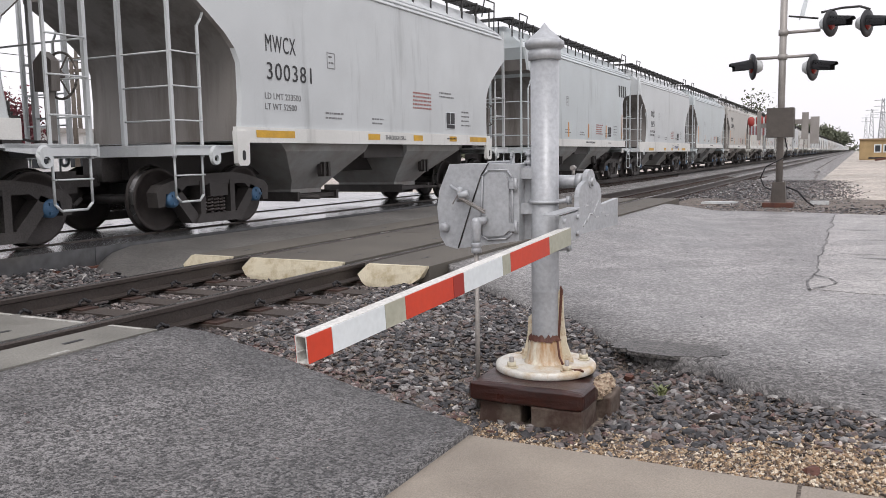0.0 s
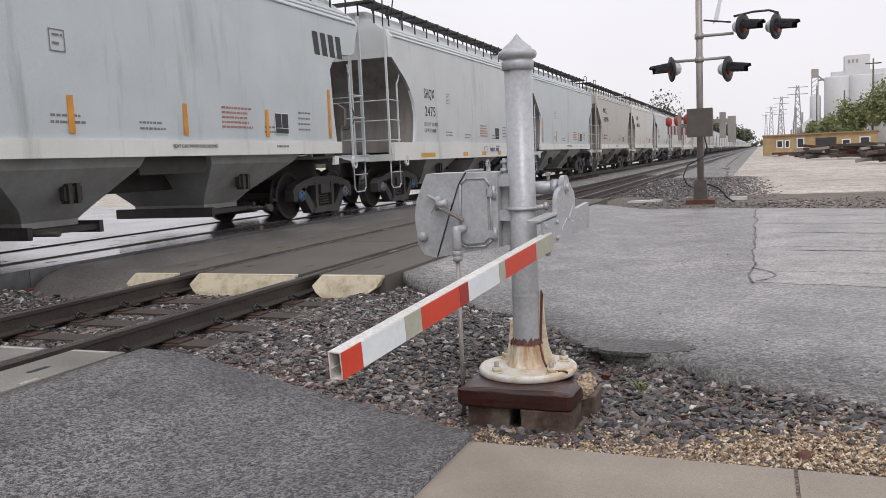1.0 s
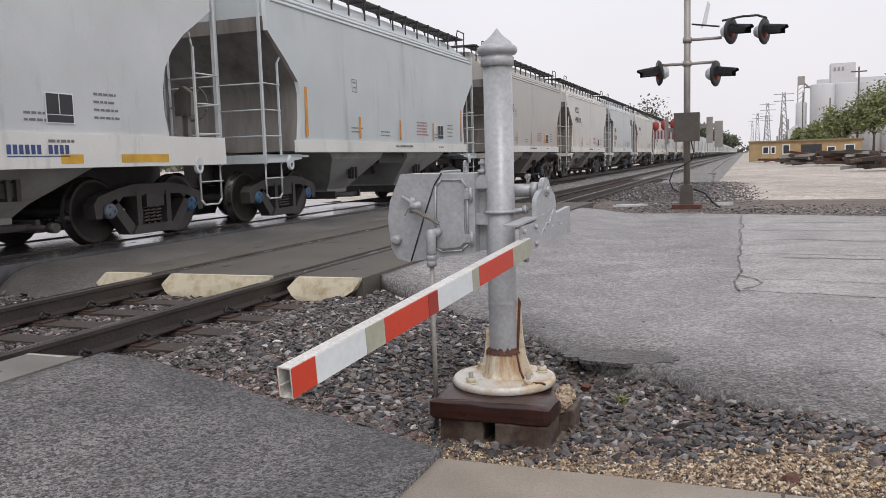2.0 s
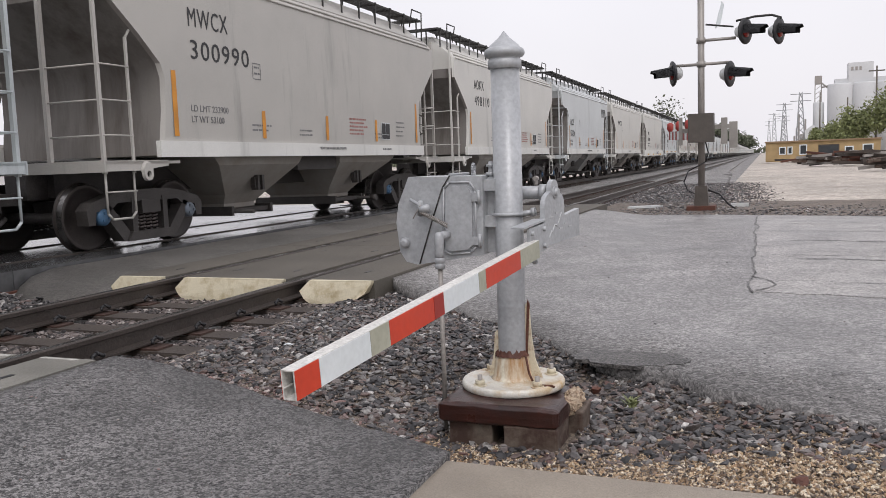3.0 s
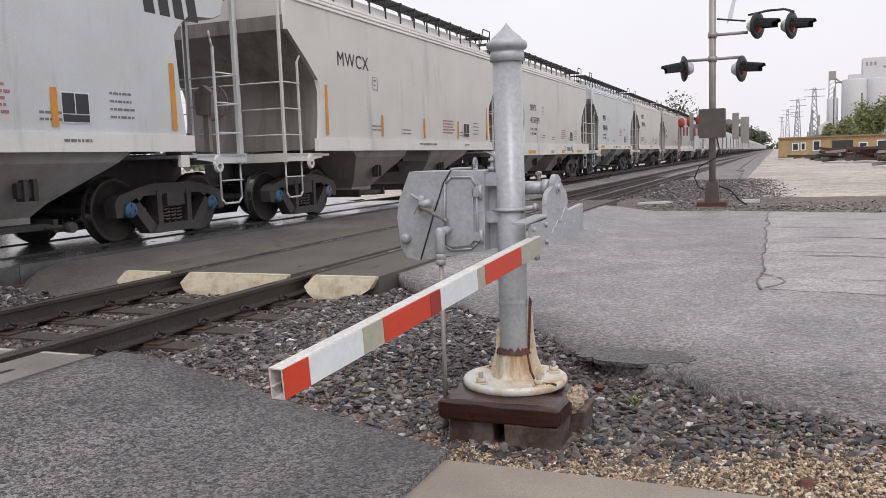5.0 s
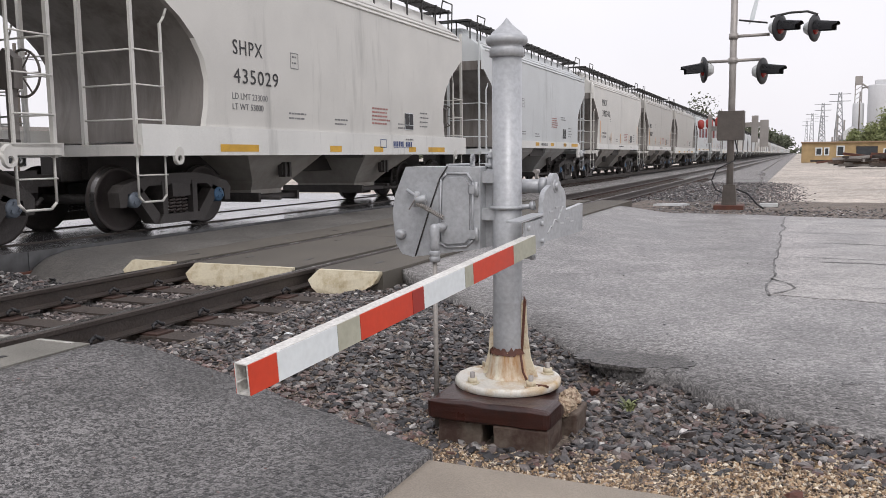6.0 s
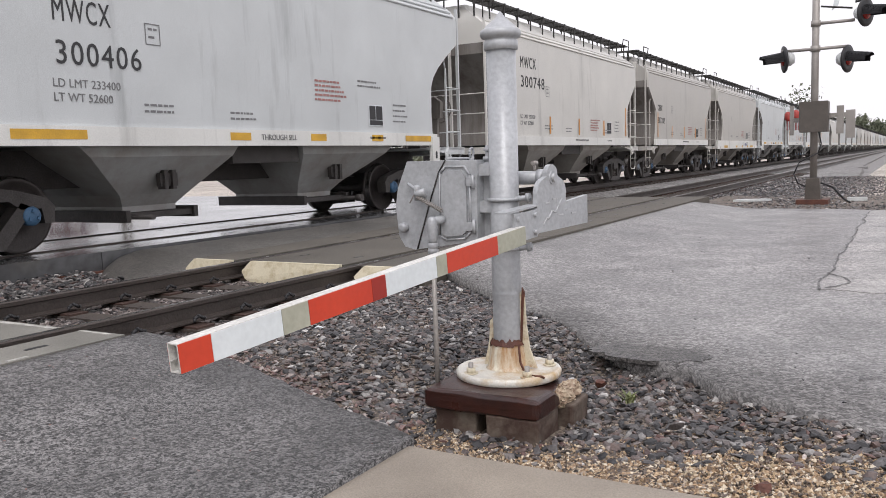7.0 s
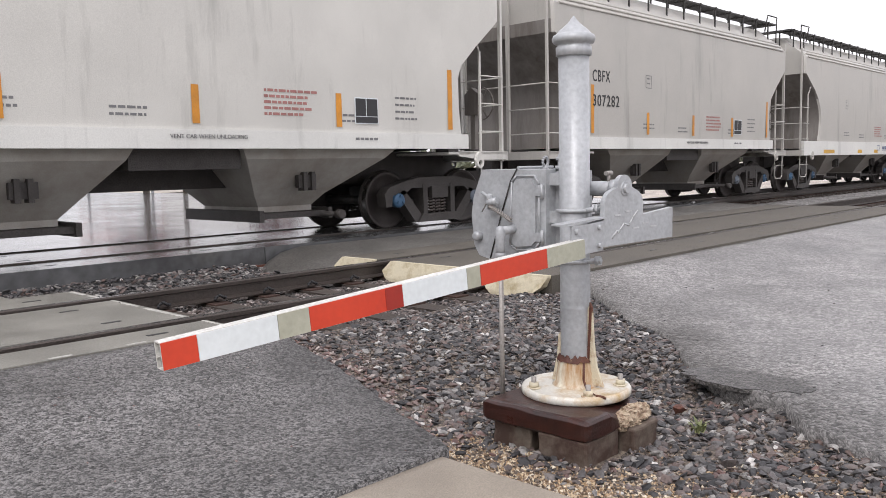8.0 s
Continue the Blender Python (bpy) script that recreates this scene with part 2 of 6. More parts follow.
M["ink"] = mat("black stencil", (0.035, 0.035, 0.038), 0.6, 0, 0.1, 4, 60, 0.0)
M["greyink"] = mat("grey stencil", (0.20, 0.20, 0.205), 0.6, 0, 0.1, 4, 60, 0.0)
M["redink"] = mat("red stencil", (0.42, 0.19, 0.17), 0.6, 0, 0.1, 4, 60, 0.0)
M["blueink"] = mat("blue stencil", (0.05, 0.08, 0.22), 0.6, 0, 0.1, 4, 60, 0.0)
M["wheel"] = mat("brown wheel steel", (0.055, 0.047, 0.044), 0.55, 0.3, 0.3, 5, 60, 0.3, (0.03, 0.024, 0.022))
M["tread"] = mat("worn wheel tread", (0.30, 0.29, 0.28), 0.3, 0.9, 0.1, 5, 60, 0.1)
M["truck"] = mat("grimy truck steel", (0.07, 0.064, 0.061), 0.62, 0.15, 0.35, 5, 50, 0.4, (0.032, 0.027, 0.025))
M["springsteel"] = mat("rust-dusted spring steel", (0.13, 0.12, 0.115), 0.6, 0.2, 0.25, 5, 60, 0.2, (0.075, 0.055, 0.048))
M["cap"] = mat("blue bearing cap", (0.06, 0.14, 0.25), 0.5, 0.1, 0.2, 5, 60, 0.1)
M["capgrey"] = mat("pale bearing cap", (0.17, 0.20, 0.24), 0.5, 0.2, 0.2, 5, 60, 0.1)
M["yellowpaint"] = mat("tan wall", (0.45, 0.32, 0.16), 0.8, 0, 0.15, 1, 20, 0.1)
M["whitewall"] = mat("white wall", (0.72, 0.72, 0.71), 0.8, 0, 0.1, 0.3, 8, 0.1, (0.62, 0.62, 0.62))
M["elevator"] = mat("pale concrete silo", (0.62, 0.63, 0.64), 0.85, 0, 0.06, 0.05, 2, 0.1, (0.52, 0.53, 0.54))
M["glass"] = mat("dark window", (0.04, 0.045, 0.05), 0.15, 0, 0.1, 2, 20, 0.0)
# spring green made lighter: distant haze is put into the leaf colour
M["leaf"] = mat("spring foliage paled for haze", (0.22, 0.245, 0.10), 0.7, 0, 0.2, 2, 20, 0.0, (0.15, 0.17, 0.075), island=0.4)
M["farleaf"] = mat("grey-green woods", (0.16, 0.175, 0.12), 0.8, 0, 0.3, 0.5, 5, 0.0, (0.07, 0.08, 0.05), island=0.4)
M["redleaf"] = mat("purple-red leaves", (0.14, 0.025, 0.035), 0.7, 0, 0.3, 2, 20, 0.0, (0.08, 0.015, 0.02), island=0.5)
M["bark"] = mat("grey bark", (0.13, 0.11, 0.09), 0.9, 0, 0.3, 5, 40, 0.5)
M["pole"] = mat("weathered pole", (0.14, 0.12, 0.10), 0.9, 0, 0.3, 5, 40, 0.3)
M["galvfar"] = mat("grey lattice steel", (0.38, 0.39, 0.40), 0.7, 0.2, 0.1, 3, 30, 0.0)
M["redpaint"] = mat("faded red paint", (0.40, 0.05, 0.04), 0.6, 0, 0.15, 2, 20, 0.1)
M["linewhite"] = mat("worn white paint", (0.56, 0.55, 0.52), 0.6, 0, 0.3, 14, 60, 0.2, (0.24, 0.23, 0.205))
M["mortar"] = rusty("crumbling mortar", (0.46, 0.37, 0.27), (0.13, 0.055, 0.028), 0.42, 0.9, 32)
M["caststeel"] = mat("bright aluminium paint", (0.58, 0.59, 0.60), 0.5, 0.1, 0.15, 6, 55, 0.3)
M["debris"] = mat("pale plastic", (0.62, 0.64, 0.64), 0.5, 0, 0.1, 3, 30, 0.1)


# ---------- mesh helpers ----------
def box(bm, x0, x1, y0, y1, z0, z1, m=None):
    vs = [bm.verts.new(p) for p in ((x0, y0, z0), (x1, y0, z0), (x1, y1, z0), (x0, y1, z0), (x0, y0, z1), (x1, y0, z1), (x1, y1, z1), (x0, y1, z1))]
    if m is not None:
        for v in vs:
            v.co = m @ v.co
    fs = [bm.faces.new([vs[i] for i in f]) for f in ((0, 3, 2, 1), (4, 5, 6, 7), (0, 1, 5, 4), (1, 2, 6, 5), (2, 3, 7, 6), (3, 0, 4, 7))]
    return vs, fs


def tube(bm, a, b, r, n=10, r2=None, caps=True):
    """A round bar from a to b."""
    a, b = Vector(a), Vector(b)
    q = (b - a).to_track_quat("Z", "Y")
    r2 = r if r2 is None else r2
    ra = [bm.verts.new(a + q @ Vector((r * math.cos(2 * math.pi * i / n), r * math.sin(2 * math.pi * i / n), 0))) for i in range(n)]
    rb = [bm.verts.new(b + q @ Vector((r2 * math.cos(2 * math.pi * i / n), r2 * math.sin(2 * math.pi * i / n), 0))) for i in range(n)]
    for i in range(n):
        bm.faces.new((ra[i], ra[(i + 1) % n], rb[(i + 1) % n], rb[i])).smooth = True
    if caps:
        bm.faces.new(ra[::-1])
        bm.faces.new(rb)


def pipe(bm, pts, r, n=8):
    """A bent bar through the points."""
    for a, b in zip(pts, pts[1:]):
        tube(bm, a, b, r, n)


def bent_bar(bm, pts, r, n=10):
    """A smooth round bar that bends level through the points."""
    pts = [Vector(p) for p in pts]
    rings = []
    for i, p in enumerate(pts):
        d = (pts[min(i + 1, len(pts) - 1)] - pts[max(i - 1, 0)]).normalized()
        across = d.cross(Vector((0, 0, 1)))
        rings.append([bm.verts.new(p + r * (math.cos(2 * math.pi * k / n) * across + math.sin(2 * math.pi * k / n) * Vector((0, 0, 1)))) for k in range(n)])
    for a, b in zip(rings, rings[1:]):
        for k in range(n):
            bm.faces.new((a[k], a[(k + 1) % n], b[(k + 1) % n], b[k])).smooth = True
    bm.faces.new(rings[0][::-1])
    bm.faces.new(rings[-1])


def lathe(bm, prof, n=32, m=None, axis="Z"):
    """A turned shape: prof is (radius, height) from bottom to top."""
    rings = []
    for r, z in prof:
        ring = []
        for i in range(n):
            a = 2 * math.pi * i / n
            p = Vector((r * math.cos(a), r * math.sin(a), z))
            if axis == "X":
                p = Vector((p.z, p.x, p.y))
            ring.append(bm.verts.new(m @ p if m is not None else p))
        rings.append(ring)
    for p, q in zip(rings, rings[1:]):
        for i in range(n):
            bm.faces.new((p[i], p[(i + 1) % n], q[(i + 1) % n], q[i])).smooth = True
    bm.faces.new(rings[0][::-1])
    bm.faces.new(rings[-1])


def prism(bm, pts, d0, d1, plane="yz", m=None):
    """A flat outline of (a, b) drawn out from d0 to d1 across its plane."""
    def place(p, d):
        v = Vector((d, p[0], p[1])) if plane == "yz" else Vector((p[0], d, p[1])) if plane == "xz" else Vector((p[0], p[1], d))
        return m @ v if m is not None else v
    lo = [bm.verts.new(place(p, d0)) for p in pts]
    hi = [bm.verts.new(place(p, d1)) for p in pts]
    bm.faces.new(lo[::-1])
    bm.faces.new(hi)
    k = len(pts)
    for i in range(k):
        bm.faces.new((lo[i], lo[(i + 1) % k], hi[(i + 1) % k], hi[i]))


def bevel(bm, w, seg=2, angle=30):
    es = [e for e in bm.edges if len(e.link_faces) == 2 and e.calc_face_angle(0) > radians(angle)]
    bmesh.ops.bevel(bm, geom=es, offset=w, segments=seg, affect="EDGES", profile=0.5)


def mesh_of(bm, name, material):
    bmesh.ops.recalc_face_normals(bm, faces=bm.faces)
    me = bpy.data.meshes.new(name)
    bm.to_mesh(me)
    bm.free()
    for mm in material if isinstance(material, (list, tuple)) else (material,):
        me.materials.append(mm)
    return me


def part(name, bm, material, parent=None, label="", at=None):
    """Links a bmesh (or a mesh already made) as one object, under a thing or a part."""
    me = bm if isinstance(bm, bpy.types.Mesh) else mesh_of(bm, name, material)
    ob = new(name, me)
    if parent is not None:
        ob.parent = parent
    if at is not None:
        ob.matrix_basis = at
    if label:
        ob["label"] = label
    return ob


def empty(name, m=None):
    ob = new(name)
    ob.empty_display_size = 0.2
    if m is not None:
        ob.matrix_basis = m
    return ob


def words(text, height, depth=0.002, width=0.0, spread=0.0):
    """A mesh of lettering in the x-y plane, its lower left corner at the origin; width: drawn out to this length."""
    cu = bpy.data.curves.new("words", "FONT")
    cu.body, cu.size, cu.extrude, cu.resolution_u = text, height * 1.38, depth, 3
    cu.space_character = 1.0 + spread
    ob = bpy.data.objects.new("words", cu)
    scene.collection.objects.link(ob)
    bpy.context.view_layer.update()
    me = bpy.data.meshes.new_from_object(ob.evaluated_get(bpy.context.evaluated_depsgraph_get()))
    bpy.data.objects.remove(ob)
    bpy.data.curves.remove(cu)
    if width:
        long = max(v.co.x for v in me.vertices)
        me.transform(Matrix.Diagonal((width / long, 1, 1, 1)))
    return me


def arc(cy, cz, r, a0, a1, n=9):
    """Points of an arc."""
    return [(cy + r * math.cos(radians(a0 + (a1 - a0) * i / (n - 1))), cz + r * math.sin(radians(a0 + (a1 - a0) * i / (n - 1)))) for i in range(n)]


RAIL, NEAR_L, NEAR_R, FAR_L, FAR_R = 0.18, -4.55, -3.05, -8.9, -7.4
TRAIN_X = (FAR_L + FAR_R) / 2
LIFT = 0.08  # the far track lies a little higher


# ---------- ground and road ----------
def smooth(a, b, v):
    t = min(max((v - a) / (b - a), 0), 1)
    return t * t * (3 - 2 * t)


def between(x, rows):
    """A bent line y over x through the rows of (x, y)."""
    for (x0, y0), (x1, y1) in zip(rows, rows[1:]):
        if x <= x1:
            return y0 + (y1 - y0) * (x - x0) / (x1 - x0)
    return rows[-1][1]


def edge_y(x):
    """The worn edge of the road towards the gate, as a line y over x."""
    return between(x, ((-2.3, 3.3), (-0.88, 2.04), (-0.42, 1.75), (-0.1, 1.28), (0.22, 0.92), (0.47, 0.8), (0.76, 0.72), (0.95, 0.42), (1.2, 0.25), (1.74, -0.05), (2.6, -0.6), (3.1, -0.85)))


def path_y(x):
    """The far edge of the asphalt footpath, as a line y over x."""
    return between(x, ((-2.6, -0.23), (-1.8, -0.36), (-1.2, -0.46), (-0.75, -0.62), (0.0, -0.93)))


def fill_z(x, y):
    """The height of the gravel ground."""
    dip = -0.13 + 0.13 * smooth(0.55, 1.5, math.hypot(x - 0.05, y + 0.1))
    rise = 0.02 * smooth(-1.2, -2.6, x)
    return dip + rise - 0.012 + 0.012 * noise.noise(Vector((x * 2.2, y * 2.2, 3)))


def road_z(x, y):
    return 0.02 + 0.14 * smooth(-0.9, -2.3, x)


def sheet(name, xs, ys, zf, material, keep=None, thick=0.0):
    """A gridded sheet of ground; keep(x, y): which cells stay."""
    bm = bmesh.new()
    vs = [[bm.verts.new((x, y, zf(x, y))) for y in ys] for x in xs]
    for i in range(len(xs) - 1):
        for j in range(len(ys) - 1):
            if keep is None or keep((xs[i] + xs[i + 1]) / 2, (ys[j] + ys[j + 1]) / 2):
                bm.faces.new((vs[i][j], vs[i + 1][j], vs[i + 1][j + 1], vs[i][j + 1])).smooth = True
    if thick:
        ret = bmesh.ops.extrude_face_region(bm, geom=bm.faces[:])
        for v in ret["geom"]:
            if isinstance(v, bmesh.types.BMVert):
                v.co.z -= thick
    loose = [v for v in bm.verts if not v.link_faces]
    bmesh.ops.delete(bm, geom=loose, context="VERTS")
    ob = part(name, bm, material)
    return ob


def span(a, b, step):
    k = max(int(round((b - a) / step)), 1)
    return [a + (b - a) * i / k for i in range(k + 1)]


ground = sheet("ground", [-1500, -200, -60, -14, 0, 14, 60, 200, 1500], [-300, -40, -10, 16, 60, 200, 700, 3000], lambda x, y: -0.20, M["lot"])
tagged(ground, "flat tan gravel ground running to the horizon", "ground", kind="structure")


def strip(name, rows, material, label, category, thick=0.2):
    """A slab of paving with a curved outline: rows of (x, y low, y high)."""
    bm = bmesh.new()
    lo, hi = [], []
    grid = []
    for x, y0, y1 in rows:
        col = []
        for k in range(13):
            y = y0 + (y1 - y0) * k / 12
            col.append(bm.verts.new((x, y, road_z(x, y))))
        grid.append(col)
    for a, b in zip(grid, grid[1:]):
        for k in range(12):
            bm.faces.new((a[k], b[k], b[k + 1], a[k + 1])).smooth = True
    ret = bmesh.ops.extrude_face_region(bm, geom=bm.faces[:])
    for v in ret["geom"]:
        if isinstance(v, bmesh.types.BMVert):
            v.co.z -= thick
    return tagged(part(name, bm, material), label, category, kind="structure")


rough_edge = lambda x, s: 0.05 * noise.noise(Vector((x * 3.1, s, 0))) + 0.03 * noise.noise(Vector((x * 11, s, 5)))
road = strip("road", [(x, edge_y(x) + rough_edge(x, 1), 13.75 - 0.3 * max(x, 0) + rough_edge(x, 9)) for x in span(-2.22, 14, 0.12)], M["road"], "worn damp grey asphalt road over the crossing", "road")
path = strip("footpath", [(x, -7.0, path_y(x) + rough_edge(x, 4)) for x in span(-2.5, -0.02, 0.08)], M["asphalt"], "coarse dark asphalt footpath beside the tracks", "footpath")

# paler patch of road with a cracked edge
bm = bmesh.new()
edge = [(1.17 + 0.1 * noise.noise(Vector((y * 1.1, 0, 0))) + 0.025 * noise.noise(Vector((y * 4, 2, 0))), y) for y in span(3.65, 13.3, 0.12)]
front = [(x, 3.65 - 0.16 * (x - 1.2) + 0.16 * noise.noise(Vector((x * 1.7, 7, 0))) + 0.08 * noise.noise(Vector((x * 7, 3, 0)))) for x in span(1.4, 12, 0.12)]
prism(bm, front + [(12, 9.6), (8, 10.9), (3.4, 12.4)] + edge[::-1], 0.0, 0.026, "xy")
tagged(part("road_patch", bm, M["patch"]), "paler patched strip of road with ragged edge", "road patch", kind="structure")
bm = bmesh.new()


def crack(pts, w):
    """A dark broken line of uneven width over the road."""
    for k, ((ax, ay), (bx, by)) in enumerate(zip(pts, pts[1:])):
        u = w * (0.5 + abs(noise.noise(Vector((ax * 6, ay * 6, 1)))) * 1.6)
        d = Vector((by - ay, ax - bx, 0)).normalized() * u
        bm.faces.new([bm.verts.new(p) for p in ((ax - d.x, ay - d.y, 0.0305), (bx - d.x, by - d.y, 0.0305), (bx + d.x, by + d.y, 0.0305), (ax + d.x, ay + d.y, 0.0305))])


for y, w in ((4.35, 0.008), (6.1, 0.02), (6.5, 0.012), (8.2, 0.022), (9.7, 0.016), (11.2, 0.02)):
    crack([(x, y - 0.05 * (x - 1.2) + 0.13 * noise.noise(Vector((x * 1.3, y, 0))) + 0.05 * noise.noise(Vector((x * 5, y, 4)))) for x in span(1.3 + 0.8 * abs(noise.noise(Vector((y * 3, 0, 0)))), 6.5 + 2.0 * noise.noise(Vector((y * 2, 9, 0))), 0.12)], w)
crack([(1.16 + 0.1 * noise.noise(Vector((y * 1.1, 0, 0))) + 0.025 * noise.noise(Vector((y * 4, 2, 0))), y) for y in span(3.6, 13.3, 0.12)], 0.013)
crack([(1.2 + 0.16 * math.sin(k * 0.5) + 0.04 * noise.noise(Vector((k, 2.5, 0))), 3.7 + 0.13 * k) for k in range(8)], 0.012)
for x0, y0, x1, y1 in ((1.95, 1.9, 2.25, 1.75), (2.05, 2.0, 2.2, 1.7), (1.6, 0.75, 1.72, 0.85)):
    crack([(x0 + (x1 - x0) * k / 6 + 0.03 * noise.noise(Vector((k * 1.3, x0, 0))), y0 + (y1 - y0) * k / 6 + 0.03 * noise.noise(Vector((k * 1.7, y0, 5)))) for k in range(7)], 0.01)
tagged(part("road_cracks", bm, M["asphalt"]), "dark tar-filled cracks across the road", "crack", kind="structure")

# dark damp asphalt left at the road's worn edge
bm = bmesh.new()
rim = [(0.48 + (0.36 + 0.07 * noise.noise(Vector((k * 0.9, 1, 0)))) * math.cos(k * math.pi / 20), 0.93 + 0.19 * (1 + 0.5 * noise.noise(Vector((k * 1.1, 6, 0)))) * math.sin(k * math.pi / 20)) for k in range(40)]
prism(bm, rim, 0.0, 0.024, "xy")
tagged(part("asphalt_patch", bm, M["dampasphalt"]), "dark damp asphalt at the road's ragged edge", "road patch", kind="structure")

# concrete footway slabs
for k, (x0, x1) in enumerate(((-0.02, 1.345), (1.36, 2.9), (2.915, 4.5))):
    bm = bmesh.new()
    box(bm, x0, x1, -8, -0.965, -0.25, -0.005)
    bevel(bm, 0.012)
    tagged(part("pavement", bm, M["concrete"]), "damp tan concrete footway slab", "pavement", kind="structure")

# gravel round the gate, up to the tracks
fill = sheet("gravel_ground", span(-14, 14, 0.25), span(-7.5, 19, 0.25), fill_z, M["soil"], keep=lambda x, y: x > -2.6)
tagged(fill, "damp gravelly soil round the gate", "ground", kind="structure")
bed = sheet("track_bed", [-13, -11.5, -10.2, -6.9, -5.6, -2.4, -1.9, -1.2, -0.6, 0.4], [-60, -8, -3.6, -0.3, 2.6, 16, 17, 19, 25, 40, 80, 200, 600, 2500], lambda x, y: (LIFT * 0.9 if -10.3 < x < -6 else 0) + (-0.05 if -10.3 < x < -2.3 else -0.05 - 0.07 * min(abs(x + 2.4) if x > -2.4 else abs(x + 10.2), 2.4)) - (0.04 if -2 < y < 16.5 and x > -2.3 else 0), M["farballast"])
tagged(bed, "grey crushed stone track bed", "track bed", kind="structure")
bm = bmesh.new()
shoulder = [(0.45 - 0.035 * (y - 17) + 0.5 * noise.noise(Vector((y * 0.35, 4, 0))) + 0.2 * noise.noise(Vector((y * 1.3, 8, 0))), y) for y in span(17, 60, 0.5)]
prism(bm, [(-2.6, 17)] + shoulder + [(-1.6, 140), (-2.0, 400), (-2.6, 400)], -0.3, -0.03, "xy")
tagged(part("ballast_shoulder", bm, M["farballast"]), "grey stone shoulder beside the receding track", "track bed", kind="structure")
# wet street past the tracks
bm = bmesh.new()
box(bm, -60, -9.75, -14.0, 17, -0.25, 0.14 + LIFT)
tagged(part("wet_street", bm, M["wetroad"]), "wet street shining under the train", "road", kind="structure")


# ---------- tracks ----------
RAIL_PROF = [(-0.07, 0), (0.07, 0), (0.07, 0.012), (0.012, 0.03), (0.010, 0.115), (0.035, 0.125), (0.036, 0.155), (0.028, 0.165), (-0.028, 0.165), (-0.036, 0.155), (-0.035, 0.125), (-0.010, 0.115), (-0.012, 0.03), (-0.07, 0.012)]


def rail(x, z, label):
    th = empty("rail", pose(x, 0, z))
    bm = bmesh.new()
    prism(bm, RAIL_PROF, -80, 2500, "xz")
    for v in bm.verts:
        v.co.z += RAIL - 0.165
    part("rail_web", bm, M["rail"], th)
    bm = bmesh.new()
    box(bm, -0.022, 0.022, -80, 2500, RAIL - 0.001, RAIL + 0.002)
    part("running_surface", bm, M["railtop"], th, "polished wheel path")
    return tagged(th, label, "rail", "rails of the two tracks")


for x in (NEAR_L, NEAR_R, FAR_L, FAR_R):
    rail(x, LIFT if x < -6 else 0, "dark steel rail with a polished top on ties")

# ties, tie plates and clips of the near stretch
bm = bmesh.new()
box(bm, -1.28, 1.28, -0.11, 0.11, -0.18, 0)
bevel(bm, 0.012, 1)
tie_mesh = mesh_of(bm, "tie", M["tie"])
bm = bmesh.new()
box(bm, -0.17, 0.17, -0.09, 0.09, 0, 0.016)
plate_mesh = mesh_of(bm, "tie_plate", M["plate"])
bm = bmesh.new()
pipe(bm, [(0.085, -0.045, 0.03), (0.105, -0.015, 0.055), (0.085, 0.015, 0.055), (0.105, 0.045, 0.03), (0.085, 0.075, 0.03)], 0.015, 6)
tube(bm, (0.1, -0.045, 0.012), (0.1, -0.045, 0.04), 0.012, 6)
clip_mesh = mesh_of(bm, "rail_clip", M["black"])
ys = [y for y in span(-5.4, 40, 0.545)]
for cx, left, right in (((NEAR_L + NEAR_R) / 2, NEAR_L, NEAR_R), (TRAIN_X, FAR_L, FAR_R)):
    for y in ys:
        if 2.9 < y < 15.5:
            continue
        t = empty("railway_tie", pose(cx + random.uniform(-0.03, 0.03), y, -0.012 + (LIFT if left < -6 else 0), 0, 0, random.uniform(-0.6, 0.6)))
        tagged(t, "old dark wooden tie bedded in ballast", "railway tie", "ties of the tracks")
        part("timber", tie_mesh, None, t)
        for rx in (left - cx, right - cx):
            part("tie_plate", plate_mesh, None, t, at=pose(rx, 0, 0))
            if y < 4:
                for turn in (0, 180):
                    part("rail_clip", clip_mesh, None, t, at=pose(rx, 0, 0.03, 0, 0, turn))


# ---------- crossing panels ----------
def panel_row(name, label, y0, y1, n, xs, top, material):
    """One level crossing surface: concrete panels in rows beside and between the rails."""
    th = empty(name, pose(xs[1][0], y0, 0))
    for x0, x1 in xs:
        for k in range(n):
            a, b = y0 + (y1 - y0) * k / n + 0.006, y0 + (y1 - y0) * (k + 1) / n - 0.006
            at = pose((x0 + x1) / 2 - xs[1][0], (a + b) / 2 - y0, 0)
            bm = bmesh.new()
            box(bm, (x0 - x1) / 2, (x1 - x0) / 2, (a - b) / 2, (b - a) / 2, -0.15, top)
            bevel(bm, 0.01, 1)
            slab = part("crossing_panel", bm, material, th, at=at)
            w = (x1 - x0) / 2
            for sx in (-0.6, 0.6) if w > 0.4 else (0,):
                for sy in (-0.3, 0.3):
                    bm = bmesh.new()
                    box(bm, sx * w - 0.02, sx * w + 0.02, sy * (b - a) - 0.07, sy * (b - a) + 0.07, top - 0.02, top + 0.002)
                    part("lifting_slot", bm, M["black"], slab)
    return tagged(th, label, "level crossing", "crossing surfaces")


